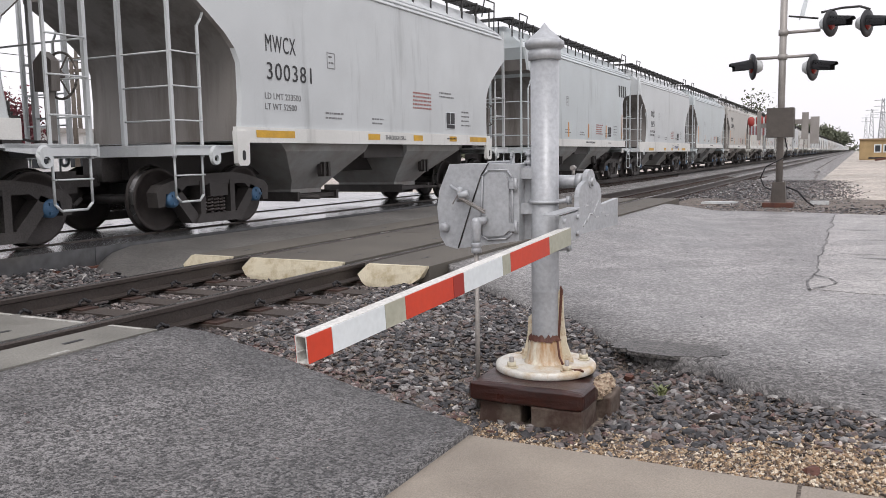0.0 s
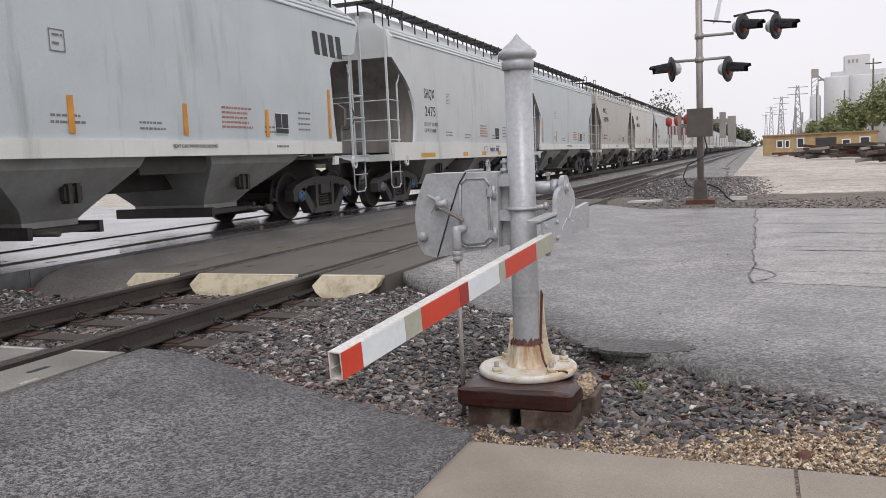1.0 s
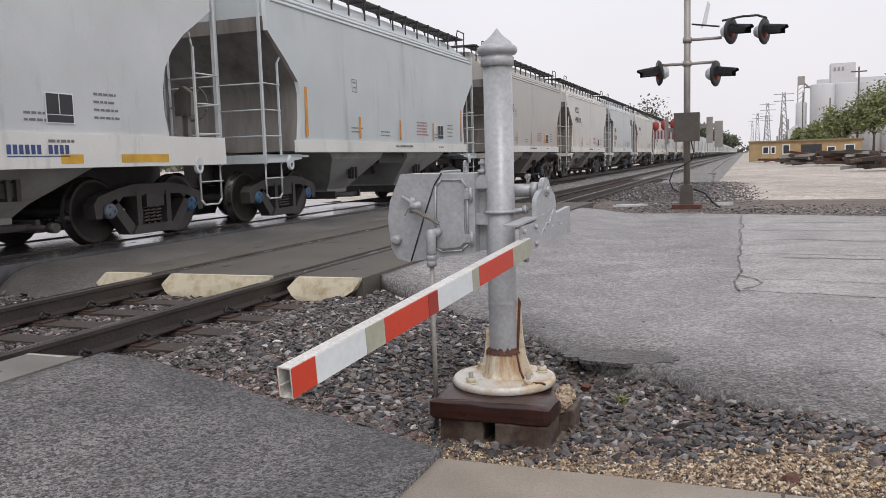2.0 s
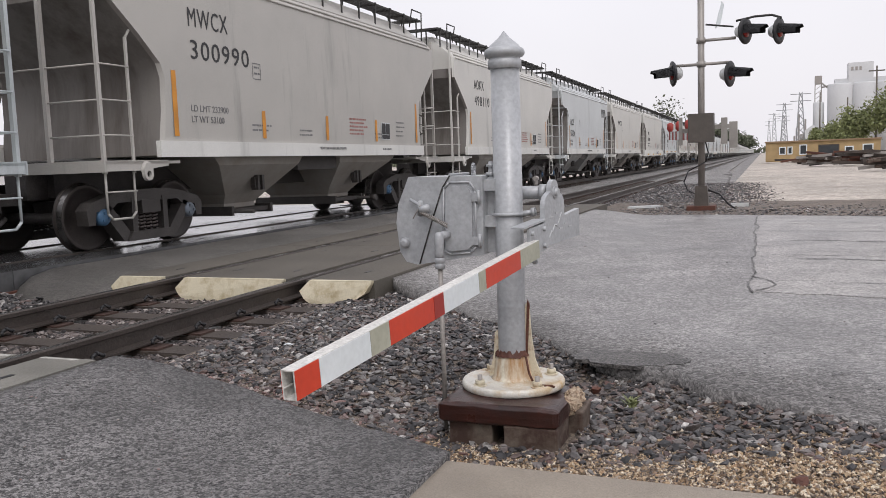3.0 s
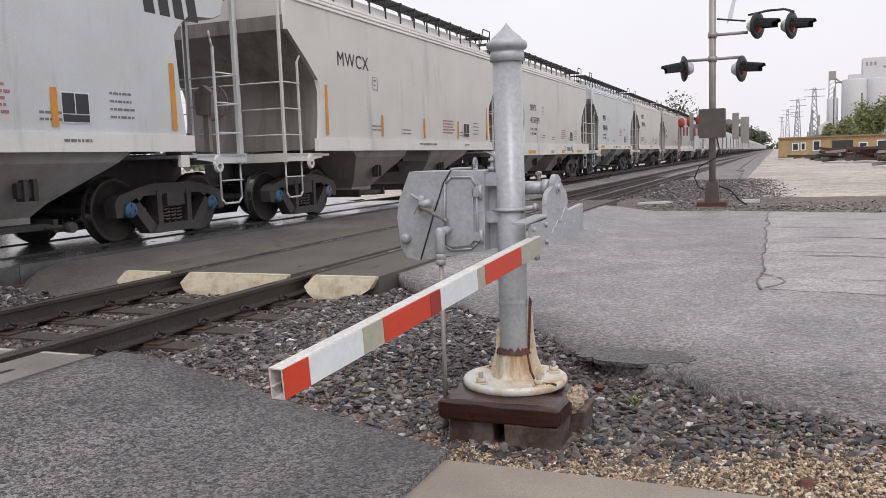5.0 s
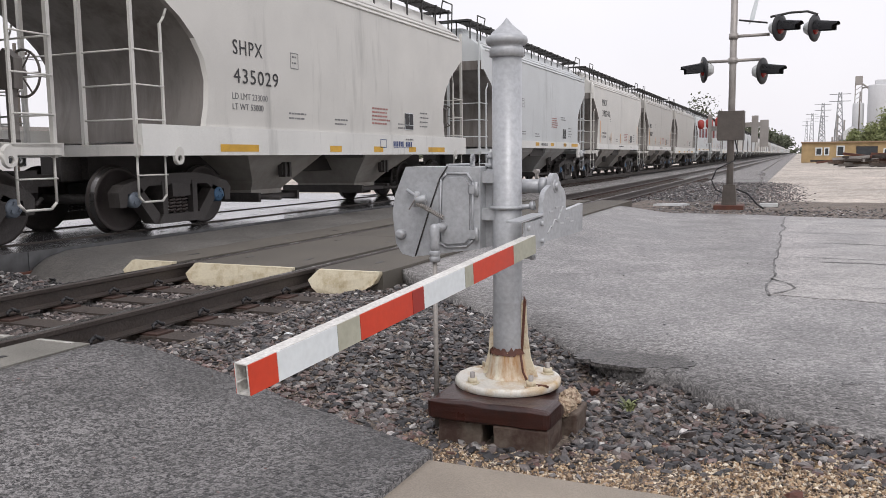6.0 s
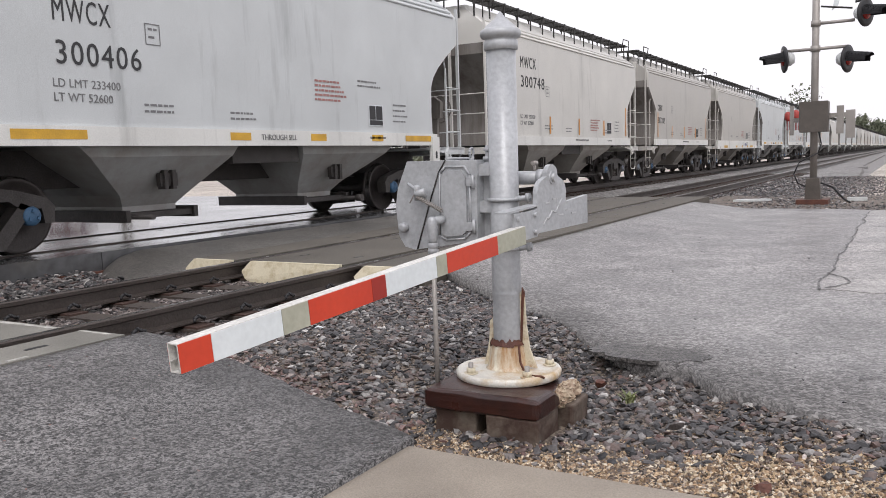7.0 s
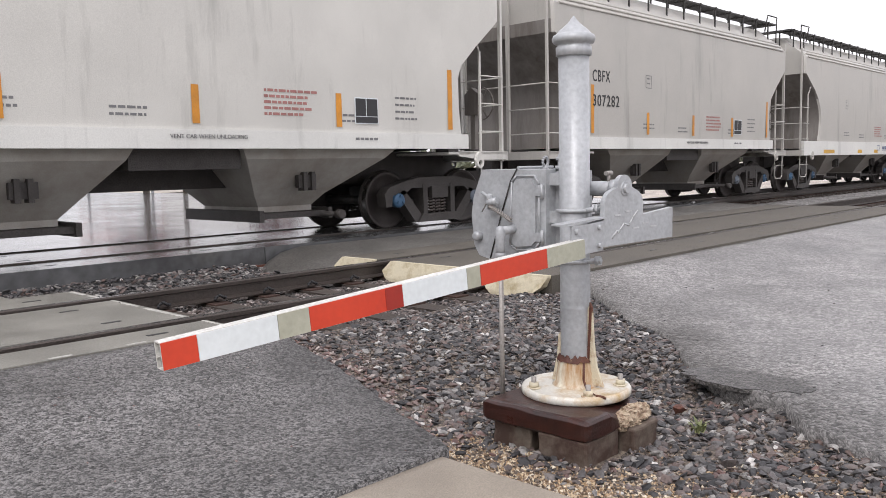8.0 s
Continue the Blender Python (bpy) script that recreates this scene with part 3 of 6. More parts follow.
near_x = ((NEAR_L - 0.72, NEAR_L - 0.09), (NEAR_L + 0.13, NEAR_R - 0.11), (NEAR_R + 0.12, NEAR_R + 0.86))
far_x = ((FAR_L - 0.8, FAR_L - 0.09), (FAR_L + 0.11, FAR_R - 0.11), (FAR_R + 0.09, FAR_R + 0.78))
panel_row("road_crossing", "damp dark concrete panels between the near rails", 2.78, 15.4, 4, near_x, 0.185, M["wetpanel"])
panel_row("road_crossing", "wet dark crossing panels under the train", -0.6, 15.4, 5, far_x, 0.165 + LIFT, M["wetroad"])
panel_row("path_crossing", "grey concrete footpath panels between the near rails", -5.2, -0.38, 2, near_x[:2] + ((NEAR_R + 0.12, NEAR_R + 0.53),), 0.165, M["panel"])
panel_row("path_crossing", "grey concrete footpath panels under the train", -5.2, -0.75, 2, far_x, 0.165 + LIFT, M["panel"])


def deflector(x0, x1):
    """A cream board with cut corners closing the end of a panel."""
    bm = bmesh.new()
    prism(bm, [(x0 + 0.07, 0.192), (x0 - 0.02, 0.09), (x0 + 0.03, 0.02), (x0 + 0.10, -0.04), (x1 - 0.26, -0.05), (x1 - 0.05, 0.08), (x1, 0.17), (x1, 0.192)], 2.66, 2.775, "xz")
    for v in bm.verts:
        if v.co.y < 2.7:
            v.co.y += 0.06 * smooth(0.05, 0.19, v.co.z)
            v.co.z += 0.008 * noise.noise(v.co * 9)
    bevel(bm, 0.01, 2)
    tagged(part("deflector_board", bm, M["timber"]), "chipped cream board at the crossing panel's end", "deflector board", "deflector boards")


for a, b in near_x:
    deflector(a, b)
# asphalt between the tracks on the crossing
bm = bmesh.new()
rows_y = [2.0, 2.1, 2.2, 2.35, 2.55, 2.8, 3.1, 3.5, 6, 10, 15.5]
grid = []
for y in rows_y:
    e = 1 - smooth(2.0, 3.1, y)
    x0, x1 = FAR_R + 0.8 + 0.45 * e * e, NEAR_L - 0.68 - 0.4 * e * e
    line = []
    for k in range(13):
        f = k / 12
        crown = min(1, 8 * f * (1 - f) + 0.15)
        line.append(bm.verts.new((x0 + (x1 - x0) * f, y + 0.05 * noise.noise(Vector((k, y, 0))), (0.155 + LIFT * (1 - f) - 0.04 * (1 - crown)) * (1 - e) - 0.06 * e + 0.012 * noise.noise(Vector((f * 5, y * 2, 3))) * (y < 3.4))))
    line.insert(0, bm.verts.new((x0 - 0.03, y, -0.2)))
    line.append(bm.verts.new((x1 + 0.03, y, -0.2)))
    grid.append(line)
for p, q in zip(grid, grid[1:]):
    for k in range(14):
        bm.faces.new((p[k], p[k + 1], q[k + 1], q[k])).smooth = True
tagged(part("median_paving", bm, M["median"]), "damp grey paving between the two tracks", "road", kind="structure")
bm = bmesh.new()
box(bm, -7.2, -6.55, 2.0, 2.7, -0.1, 0.03)
bmesh.ops.subdivide_edges(bm, edges=bm.edges[:], cuts=3, use_grid_fill=True)
for v in bm.verts:
    v.co += 0.03 * noise.noise_vector(v.co * 4)
tagged(part("rusty_plate", bm, M["rust"]), "rusted steel plate at the crossing's end", "steel plate")
bm = bmesh.new()
box(bm, FAR_R + 0.8, NEAR_L - 0.68, -6, -0.9, -0.2, 0.15)
tagged(part("median_path", bm, M["panel"]), "grey footpath paving between the tracks", "footpath", kind="structure")


# ---------- train ----------
SPEED = 17.2
PAINTS = {}


def paint(name, c):
    if name not in PAINTS:
        PAINTS[name] = rusty("car paint " + name, c, tuple(v * 0.55 for v in c), 0.33, 0.45, 2.2, streak=True)
    return PAINTS[name]


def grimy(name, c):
    """The car's paint, darkened as shade below the body, with brown road grime."""
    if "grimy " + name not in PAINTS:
        PAINTS["grimy " + name] = rusty("shaded grimy paint " + name, tuple(v * 0.8 for v in c), (0.2, 0.17, 0.14), 0.5, 0.6, 1.6, wide=0.3)
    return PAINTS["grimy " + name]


KINDS = {
    # cut: outline of the body's end, as (distance from the platform's end, height over the rail); sill: depth of the side sill
    "ribbed": dict(cut=[(1.28, 1.48), (1.31, 1.9), (1.30, 2.4), (1.20, 2.6), (1.0, 2.8), (0.70, 3.02), (0.40, 3.22), (0.16, 3.36)], sill=0.23, marks="amber"),
    "deep": dict(cut=[(1.30, 1.48), (1.38, 1.8), (1.40, 2.15), (1.32, 2.45), (1.14, 2.72), (0.85, 2.98), (0.5, 3.2), (0.16, 3.42)], sill=0.42, marks="amber"),
    "oval": dict(cut=[(1.36, 1.48), (1.44, 2.0), (1.50, 2.88), (1.36, 3.05), (1.14, 3.2), (0.6, 3.24), (0.40, 3.32), (0.16, 4.0)], sill=0.23, marks="orange"),
    "plain": dict(cut=[(1.10, 1.48), (1.16, 1.9), (1.17, 2.36), (1.10, 2.55), (0.72, 2.9), (0.30, 3.24), (0.16, 3.36)], sill=0.23, marks="orange"),
}


def half_width(z):
    """Half the body's width at a height over the rail."""
    if z < 2.3:
        return 1.545 + 0.015 * smooth(1.4, 2.3, z)
    if z < 3.88:
        return 1.56 - 0.02 * smooth(2.3, 3.88, z)
    return 1.54 - 0.5 * smooth(3.88, 4.56, z) - 0.25 * max(z - 3.88, 0)


MESH = {}
# brown grime and the shade of the end recesses, both in this colour
SHADED_GRIME = rusty("grimy end paint with recess shade", (0.22, 0.205, 0.19), (0.10, 0.085, 0.072), 0.45, 0.65, 2.0, streak=True)


def cached(key, make):
    if key not in MESH:
        MESH[key] = make()
    return MESH[key]


def body_mesh(kind, h, material):
    cut = KINDS[kind]["cut"]
    levels = [(1.28, cut[0][0])] + [(z, d) for d, z in cut] + [(3.6, 0.15 if kind != "oval" else 0.3), (3.9, 0.15), (4.06, 0.15), (4.18, 0.16), (4.32, 0.2), (4.44, 0.26), (4.52, 0.32)]
    levels.sort()
    bm = bmesh.new()
    rings = []
    for z, d in levels:
        w, y = half_width(z), h - d
        ring = []
        c = 0.05
        for px, py in ((w, -y + c), (w, -y / 2), (w, 0), (w, y / 2), (w, y - c), (w - c, y), (0, y), (-w + c, y), (-w, y - c), (-w, 0), (-w, -y + c), (-w + c, -y), (0, -y), (w - c, -y)):
            ring.append(bm.verts.new((px, py, z)))
        rings.append(ring)
    k = len(rings[0])
    for a, b in zip(rings, rings[1:]):
        for i in range(k):
            bm.faces.new((a[i], a[(i + 1) % k], b[(i + 1) % k], b[i])).smooth = True
    bm.faces.new(rings[0][::-1])
    bm.faces.new(rings[-1])
    bmesh.ops.recalc_face_normals(bm, faces=bm.faces)
    bm.normal_update()
    # end-facing sheets below the roof take the colour with shade in it
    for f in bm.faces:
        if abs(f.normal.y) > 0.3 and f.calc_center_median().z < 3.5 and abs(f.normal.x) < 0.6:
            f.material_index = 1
    me = mesh_of(bm, "body", [material, SHADED_GRIME])
    me.set_sharp_from_angle(angle=radians(28))
    return me


def hopper_mesh(material):
    """One discharge bay: a funnel with a flat outlet, its near side towards the middle."""
    bm = bmesh.new()
    rings = []
    for z, y0, y1, w in ((1.30, 0.7, 3.45, 1.42), (1.12, 0.8, 3.2, 1.36), (0.62, 1.22, 2.42, 0.86), (0.46, 1.36, 2.28, 0.72), (0.38, 1.36, 2.28, 0.72)):
        rings.append([bm.verts.new(p) for p in ((w, y0, z), (w, y1, z), (-w, y1, z), (-w, y0, z))])
    for a, b in zip(rings, rings[1:]):
        for i in range(4):
            bm.faces.new((a[i], a[(i + 1) % 4], b[(i + 1) % 4], b[i]))
    bm.faces.new(rings[0])
    bm.faces.new(rings[-1][::-1])
    return mesh_of(bm, "hopper", material)


def gate_mesh():
    bm = bmesh.new()
    box(bm, -0.95, 0.95, 1.25, 2.4, 0.30, 0.375)
    box(bm, -1.0, 1.0, 1.2, 1.27, 0.26, 0.42)
    box(bm, -1.0, 1.0, 2.38, 2.45, 0.26, 0.42)
    tube(bm, (-1.35, 2.3, 0.33), (1.35, 2.3, 0.33), 0.035, 8)
    tube(bm, (1.3, 2.3, 0.33), (1.42, 2.3, 0.33), 0.065, 8)
    return mesh_of(bm, "outlet_gate", M["truck"])


def vibrator_mesh():
    bm = bmesh.new()
    box(bm, 1.12, 1.2, 1.72, 2.02, 0.72, 0.9, Matrix.Rotation(0, 4, "X"))
    box(bm, 1.1, 1.24, 1.78, 1.84, 0.68, 0.94)
    box(bm, 1.1, 1.24, 1.92, 1.98, 0.68, 0.94)
    return mesh_of(bm, "vibrator_bracket", M["truck"])


def wheel_mesh():
    bm = bmesh.new()
    lathe(bm, [(0.09, -0.09), (0.13, -0.07), (0.15, -0.02), (0.36, -0.01), (0.40, -0.06), (0.485, -0.07), (0.485, -0.045), (0.458, -0.03), (0.452, 0.06), (0.44, 0.068), (0.40, 0.066), (0.37, 0.035), (0.18, 0.015), (0.14, 0.05), (0.11, 0.06)], 28, axis="X")
    return mesh_of(bm, "wheel", M["wheel"])


def tread_mesh():
    bm = bmesh.new()
    n = 28
    a = [bm.verts.new((-0.028, 0.4595 * math.cos(2 * math.pi * i / n), 0.4595 * math.sin(2 * math.pi * i / n))) for i in range(n)]
    b = [bm.verts.new((0.058, 0.4545 * math.cos(2 * math.pi * i / n), 0.4545 * math.sin(2 * math.pi * i / n))) for i in range(n)]
    for i in range(n):
        bm.faces.new((a[i], b[i], b[(i + 1) % n], a[(i + 1) % n])).smooth = True
    return mesh_of(bm, "tread", M["tread"])


def axle_mesh():
    bm = bmesh.new()
    tube(bm, (-1.08, 0, 0), (1.08, 0, 0), 0.075, 12)
    return mesh_of(bm, "axle", M["truck"])


def cap_mesh(material):
    bm = bmesh.new()
    lathe(bm, [(0.115, -0.09), (0.115, 0.0), (0.10, 0.02), (0.06, 0.03), (0.02, 0.032)], 14, axis="X")
    for k in range(3):
        a = 2 * math.pi * k / 3
        box(bm, 0.02, 0.05, 0.06 * math.cos(a) - 0.018, 0.06 * math.cos(a) + 0.018, 0.06 * math.sin(a) - 0.018, 0.06 * math.sin(a) + 0.018)
    return mesh_of(bm, "bearing_cap", material)


def frame_mesh():
    """A cast truck side frame: arched top, two windows, spring nest below."""
    bm = bmesh.new()
    t0, t1 = -0.10, 0.10
    prism(bm, [(-1.17, 0.36), (-1.19, 0.56), (-1.10, 0.66), (-0.72, 0.76), (-0.40, 0.81), (0.40, 0.81), (0.72, 0.76), (1.10, 0.66), (1.19, 0.56), (1.17, 0.36), (1.05, 0.36), (1.02, 0.54), (0.76, 0.54), (0.62, 0.64), (-0.62, 0.64), (-0.76, 0.54), (-1.02, 0.54), (-1.05, 0.36)], t0, t1)
    for s in (-1, 1):
        prism(bm, [(s * 0.92, 0.55), (s * 0.77, 0.62), (s * 0.43, 0.24), (s * 0.40, 0.10), (s * 0.54, 0.10)], t0, t1)
        prism(bm, [(s * 0.37, 0.2), (s * 0.37, 0.7), (s * 0.27, 0.7), (s * 0.27, 0.2)], t0 - 0.015, t1 + 0.015)
    prism(bm, [(-0.50, 0.09), (0.50, 0.09), (0.40, 0.22), (-0.40, 0.22)], t0 - 0.04, t1 + 0.04)
    bevel(bm, 0.024, 2)
    return mesh_of(bm, "side_frame", M["truck"])


def bolster_mesh():
    bm = bmesh.new()
    box(bm, -1.14, 1.14, -0.19, 0.19, 0.47, 0.66)
    box(bm, -0.3, 0.3, -0.25, 0.25, 0.5, 0.86)
    bevel(bm, 0.02, 1)
    return mesh_of(bm, "bolster", M["truck"])


def spring_mesh():
    bm = bmesh.new()
    prev = None
    for i in range(41):
        a = i / 40 * 5 * 2 * math.pi
        p = Vector((0.068 * math.cos(a), 0.068 * math.sin(a), 0.22 + 0.25 * i / 40))
        if prev is not None and i % 1 == 0:
            tube(bm, prev, p, 0.017, 5, caps=False)
        prev = p
    return mesh_of(bm, "spring", M["springsteel"])


LX = 1.46  # the ladders stand a little inside the body's side


def ladder_mesh(material):
    """Corner ladder at the body's end: two stiles from the platform up, with the stirrup below; origin at the platform's end."""
    bm = bmesh.new()
    box(bm, LX - 0.012, LX + 0.03, -0.075, -0.025, 1.04, 4.12)
    box(bm, LX - 0.03, LX - 0.012, -0.075, -0.063, 1.04, 4.12)
    box(bm, LX - 0.012, LX + 0.02, -0.61, -0.575, 1.04, 2.85)
    tube(bm, (LX, -0.592, 2.83), (LX + 0.02, -0.66, 2.95), 0.018, 6)
    tube(bm, (LX + 0.02, -0.66, 2.95), (LX + 0.03, -0.70, 3.06), 0.018, 6)
    pipe(bm, [(LX, -0.06, 1.1), (LX, -0.06, 0.52), (LX, -0.14, 0.44), (LX, -0.50, 0.44), (LX, -0.58, 0.52), (LX, -0.58, 1.1)], 0.017, 6)
    return mesh_of(bm, "ladder", material)


def rung_mesh(material):
    bm = bmesh.new()
    pipe(bm, [(LX, -0.05, 0), (LX + 0.05, -0.07, 0), (LX + 0.05, -0.57, 0), (LX, -0.59, 0)], 0.012, 6)
    return mesh_of(bm, "rung", material)


def post_mesh(material):
    bm = bmesh.new()
    box(bm, -0.03, 0.03, -0.09, -0.03, 1.12, 4.05)
    return mesh_of(bm, "end_post", material)


def bar_mesh(material, x0, x1):
    bm = bmesh.new()
    tube(bm, (x0, -0.06, 0), (x1, -0.06, 0), 0.013, 6)
    return mesh_of(bm, "end_handrail", material)


def centre_sill_mesh(h):
    bm = bmesh.new()
    box(bm, -0.32, 0.32, -h + 0.3, h - 0.3, 0.74, 1.24)
    box(bm, -1.3, 1.3, -0.75, 0.75, 1.0, 1.3)
    return mesh_of(bm, "centre_sill", M["truck"])


def platform_mesh(material):
    """The end platform: a deck plate with turned-down edges that taper towards the body."""
    bm = bmesh.new()
    box(bm, -1.54, 1.54, -1.45, 0.0, 1.16, 1.2)
    for s in (-1, 1):
        prism(bm, [(0.0, 1.21), (0.0, 1.07), (-0.62, 1.07), (-1.2, 1.13), (-1.2, 1.21)], min(s * 1.5, s * 1.54), max(s * 1.5, s * 1.54))
    box(bm, -1.54, 1.54, -0.02, 0.02, 1.06, 1.215)
    bevel(bm, 0.008, 1)
    return mesh_of(bm, "end_platform", material)


def rope_eye_mesh(material, s):
    """A cast lug with a round hole below the platform's edge."""
    bm = bmesh.new()
    n, y0, z0, x0, x1 = 20, -0.74, 1.02, s * 1.545, s * 1.59
    rings = []
    for x, r in ((x0, 0.045), (x0, 0.095), (x1, 0.085), (x1, 0.045)):
        ring = []
        for k in range(n):
            a = 2 * math.pi * k / n
            up = r * math.sin(a)
            if r > 0.05 and up > 0:
                up *= 1.9
            ring.append(bm.verts.new((x, y0 + r * math.cos(a) * (1.25 if r > 0.05 and up > 0.05 else 1), z0 + up)))
        rings.append(ring)
    for p, q in zip(rings, rings[1:] + rings[:1]):
        for k in range(n):
            bm.faces.new((p[k], p[(k + 1) % n], q[(k + 1) % n], q[k]))
    return mesh_of(bm, "rope_eye", material)


def coupler_mesh():
    bm = bmesh.new()
    box(bm, -0.19, 0.19, -1.6, 0.05, 0.72, 1.06)
    box(bm, -0.08, 0.08, 0.0, 0.55, 0.66, 0.82)
    box(bm, -0.17, 0.17, 0.5, 0.78, 0.58, 0.88)
    bevel(bm, 0.02, 1)
    pipe(bm, [(0.3, 0.1, 0.75), (0.35, 0.3, 0.5), (0.3, 0.6, 0.42), (0.2, 0.8, 0.5)], 0.03, 6)
    return mesh_of(bm, "coupler", M["truck"])


def brake_mesh():
    """Reservoir, valve and pipes on the end platform."""
    bm = bmesh.new()
    tube(bm, (-0.35, -0.95, 1.42), (0.5, -0.95, 1.42), 0.17, 14)
    tube(bm, (0.5, -0.95, 1.42), (0.56, -0.95, 1.42), 0.13, 14)
    box(bm, 0.62, 0.92, -0.8, -0.55, 1.2, 1.55)
    tube(bm, (0.77, -0.68, 1.55), (0.77, -0.68, 1.72), 0.1, 12)
    pipe(bm, [(0.77, -0.55, 1.3), (0.9, -0.35, 1.25), (1.2, -0.3, 1.24), (1.3, -0.6, 1.24)], 0.018, 6)
    pipe(bm, [(0.3, -0.4, 1.2), (0.3, -0.4, 1.55), (0.6, -0.42, 1.6), (0.9, -0.9, 1.3)], 0.02, 6)
    pipe(bm, [(-0.2, -0.2, 2.3), (-0.22, -0.3, 1.9), (-0.1, -0.5, 1.3)], 0.012, 6)
    return mesh_of(bm, "brake_gear", M["truck"])


def brake_wheel_mesh():
    """A spoked hand wheel on its gear housing at the car's end."""
    bm = bmesh.new()
    n, r, c = 24, 0.28, Vector((0.95, 0.02, 2.05))
    ring = [c + Vector((r * math.cos(2 * math.pi * k / n), 0, r * math.sin(2 * math.pi * k / n))) for k in range(n)]
    pipe(bm, ring + ring[:1], 0.016, 6)
    for k in range(0, n, 4):
        tube(bm, c + Vector((0, -0.04, 0)), ring[k], 0.011, 5)
    tube(bm, c + Vector((0, -0.14, 0)), c + Vector((0, 0.02, 0)), 0.05, 10)
    prism(bm, [(0.8, 1.85), (1.1, 1.85), (1.12, 2.2), (0.95, 2.32), (0.8, 2.2)], -0.24, -0.12, "xz")
    box(bm, 0.9, 1.0, -0.2, -0.12, 1.2, 1.86)
    return mesh_of(bm, "brake_wheel", SHADED_GRIME)


def walkway_mesh(h):
    """Roof walkway gratings on stands."""
    bm = bmesh.new()
    for s in (-1, 1):
        x = s * 0.98
        for k in range(6):
            box(bm, x - 0.22 + 0.08 * k, x - 0.19 + 0.08 * k, -h + 0.1, h - 0.1, 4.66, 4.70)
        k = -h + 0.15
        while k < h:
            box(bm, x - 0.24, x + 0.24, k - 0.02, k + 0.02, 4.64, 4.71)
            for dx in (-0.2, 0.2):
                box(bm, x + dx - 0.015, x + dx + 0.015, k - 0.015, k + 0.015, 4.2, 4.66)
            k += 0.8
    for e in (-1, 1):
        box(bm, -1.2, 1.2, e * (h - 0.12) - 0.15, e * (h - 0.12) + 0.15, 4.66, 4.70)
        pipe(bm, [(1.32, e * (h - 0.3), 4.1), (1.34, e * (h - 0.3), 4.82), (1.34, e * (h - 0.9), 4.82), (1.26, e * (h - 0.9), 4.4)], 0.016, 6)
    return mesh_of(bm, "roof_walkway", M["dark"])


def hatch_mesh(h):
    bm = bmesh.new()
    box(bm, -0.3, 0.3, -h + 0.9, h - 0.9, 4.5, 4.62)
    k = -h + 1.2
    while k < h - 1:
        box(bm, -0.36, 0.36, k - 0.04, k + 0.04, 4.6, 4.66)
        k += 0.75
    bevel(bm, 0.015, 1)
    return mesh_of(bm, "roof_hatch", M["galv"])


def eave_mesh(h, material):
    bm = bmesh.new()
    for s in (-1, 1):
        for z in (3.9, 4.0, 4.1):
            tube(bm, (s * (half_width(z) + 0.003), -h + 0.34, z), (s * (half_width(z) + 0.003), h - 0.34, z), 0.022, 6)
    return mesh_of(bm, "eave_rib", material)


def sill_mesh(kind, h, material):
    bm = bmesh.new()
    d = KINDS[kind]["sill"]
    ext = 0.05 if kind == "deep" else KINDS[kind]["cut"][0][0] - 0.08
    for s in (-1, 1):
        box(bm, min(s * 1.50, s * 1.58), max(s * 1.50, s * 1.58), -h + ext, h - ext, 1.48 - d, 1.48)
        for e in (-1, 1):
            ye = e * (h - ext - 0.10)
            if kind == "ribbed":
                prism(bm, [(ye - 0.14, 1.42), (ye - 0.13, 0.95), (ye - 0.09, 0.91), (ye + 0.09, 0.91), (ye + 0.13, 0.95), (ye + 0.14, 1.42)], min(s * 1.52, s * 1.605), max(s * 1.52, s * 1.605))
            elif kind == "oval":
                box(bm, min(s * 1.5, s * 1.56), max(s * 1.5, s * 1.56), ye - 0.2, ye - 0.02, 1.03, 1.2)
    bevel(bm, 0.012, 1)
    return mesh_of(bm, "side_sill", material)


def mark_mesh(material, rects, at=None):
    """Stencilled patches on the side that faces the road: (y0, y1, z0, z1)."""
    bm = bmesh.new()
    for y0, y1, z0, z1 in rects:
        x = at or (max(half_width(z0), half_width(z1)) if z0 > 1.47 else 1.58) + 0.004
        vs = [bm.verts.new(p) for p in ((x, y0, z0), (x, y1, z0), (x, y1, z1), (x, y0, z1))]
        bm.faces.new(vs)
    return mesh_of(bm, "stencil", material)


def stencil_words(car, text, height, z, y):
    """Black words on the side sill."""
    me = words(text, height)
    me.materials.append(M["greyink"])
    part("lettering", me, None, car, at=Matrix.Translation((1.588, y, z + 0.06)) @ Matrix(((0, 0, 1, 0), (1, 0, 0, 0), (0, 1, 0, 0), (0, 0, 0, 1))))


def lines(y, z, w, n, gap=0.075, hgt=0.035, seed=0):
    """Small unreadable stencil lines as bars."""
    r = random.Random(seed)
    out = []
    for k in range(n):
        x = y
        end = y + w * r.uniform(0.75, 1.0)
        while x < end - 0.03:
            step = r.uniform(0.035, 0.11)
            out.append((x, min(x + step, end), z - k * gap, z - k * gap + hgt))
            x += step + 0.018
    return out


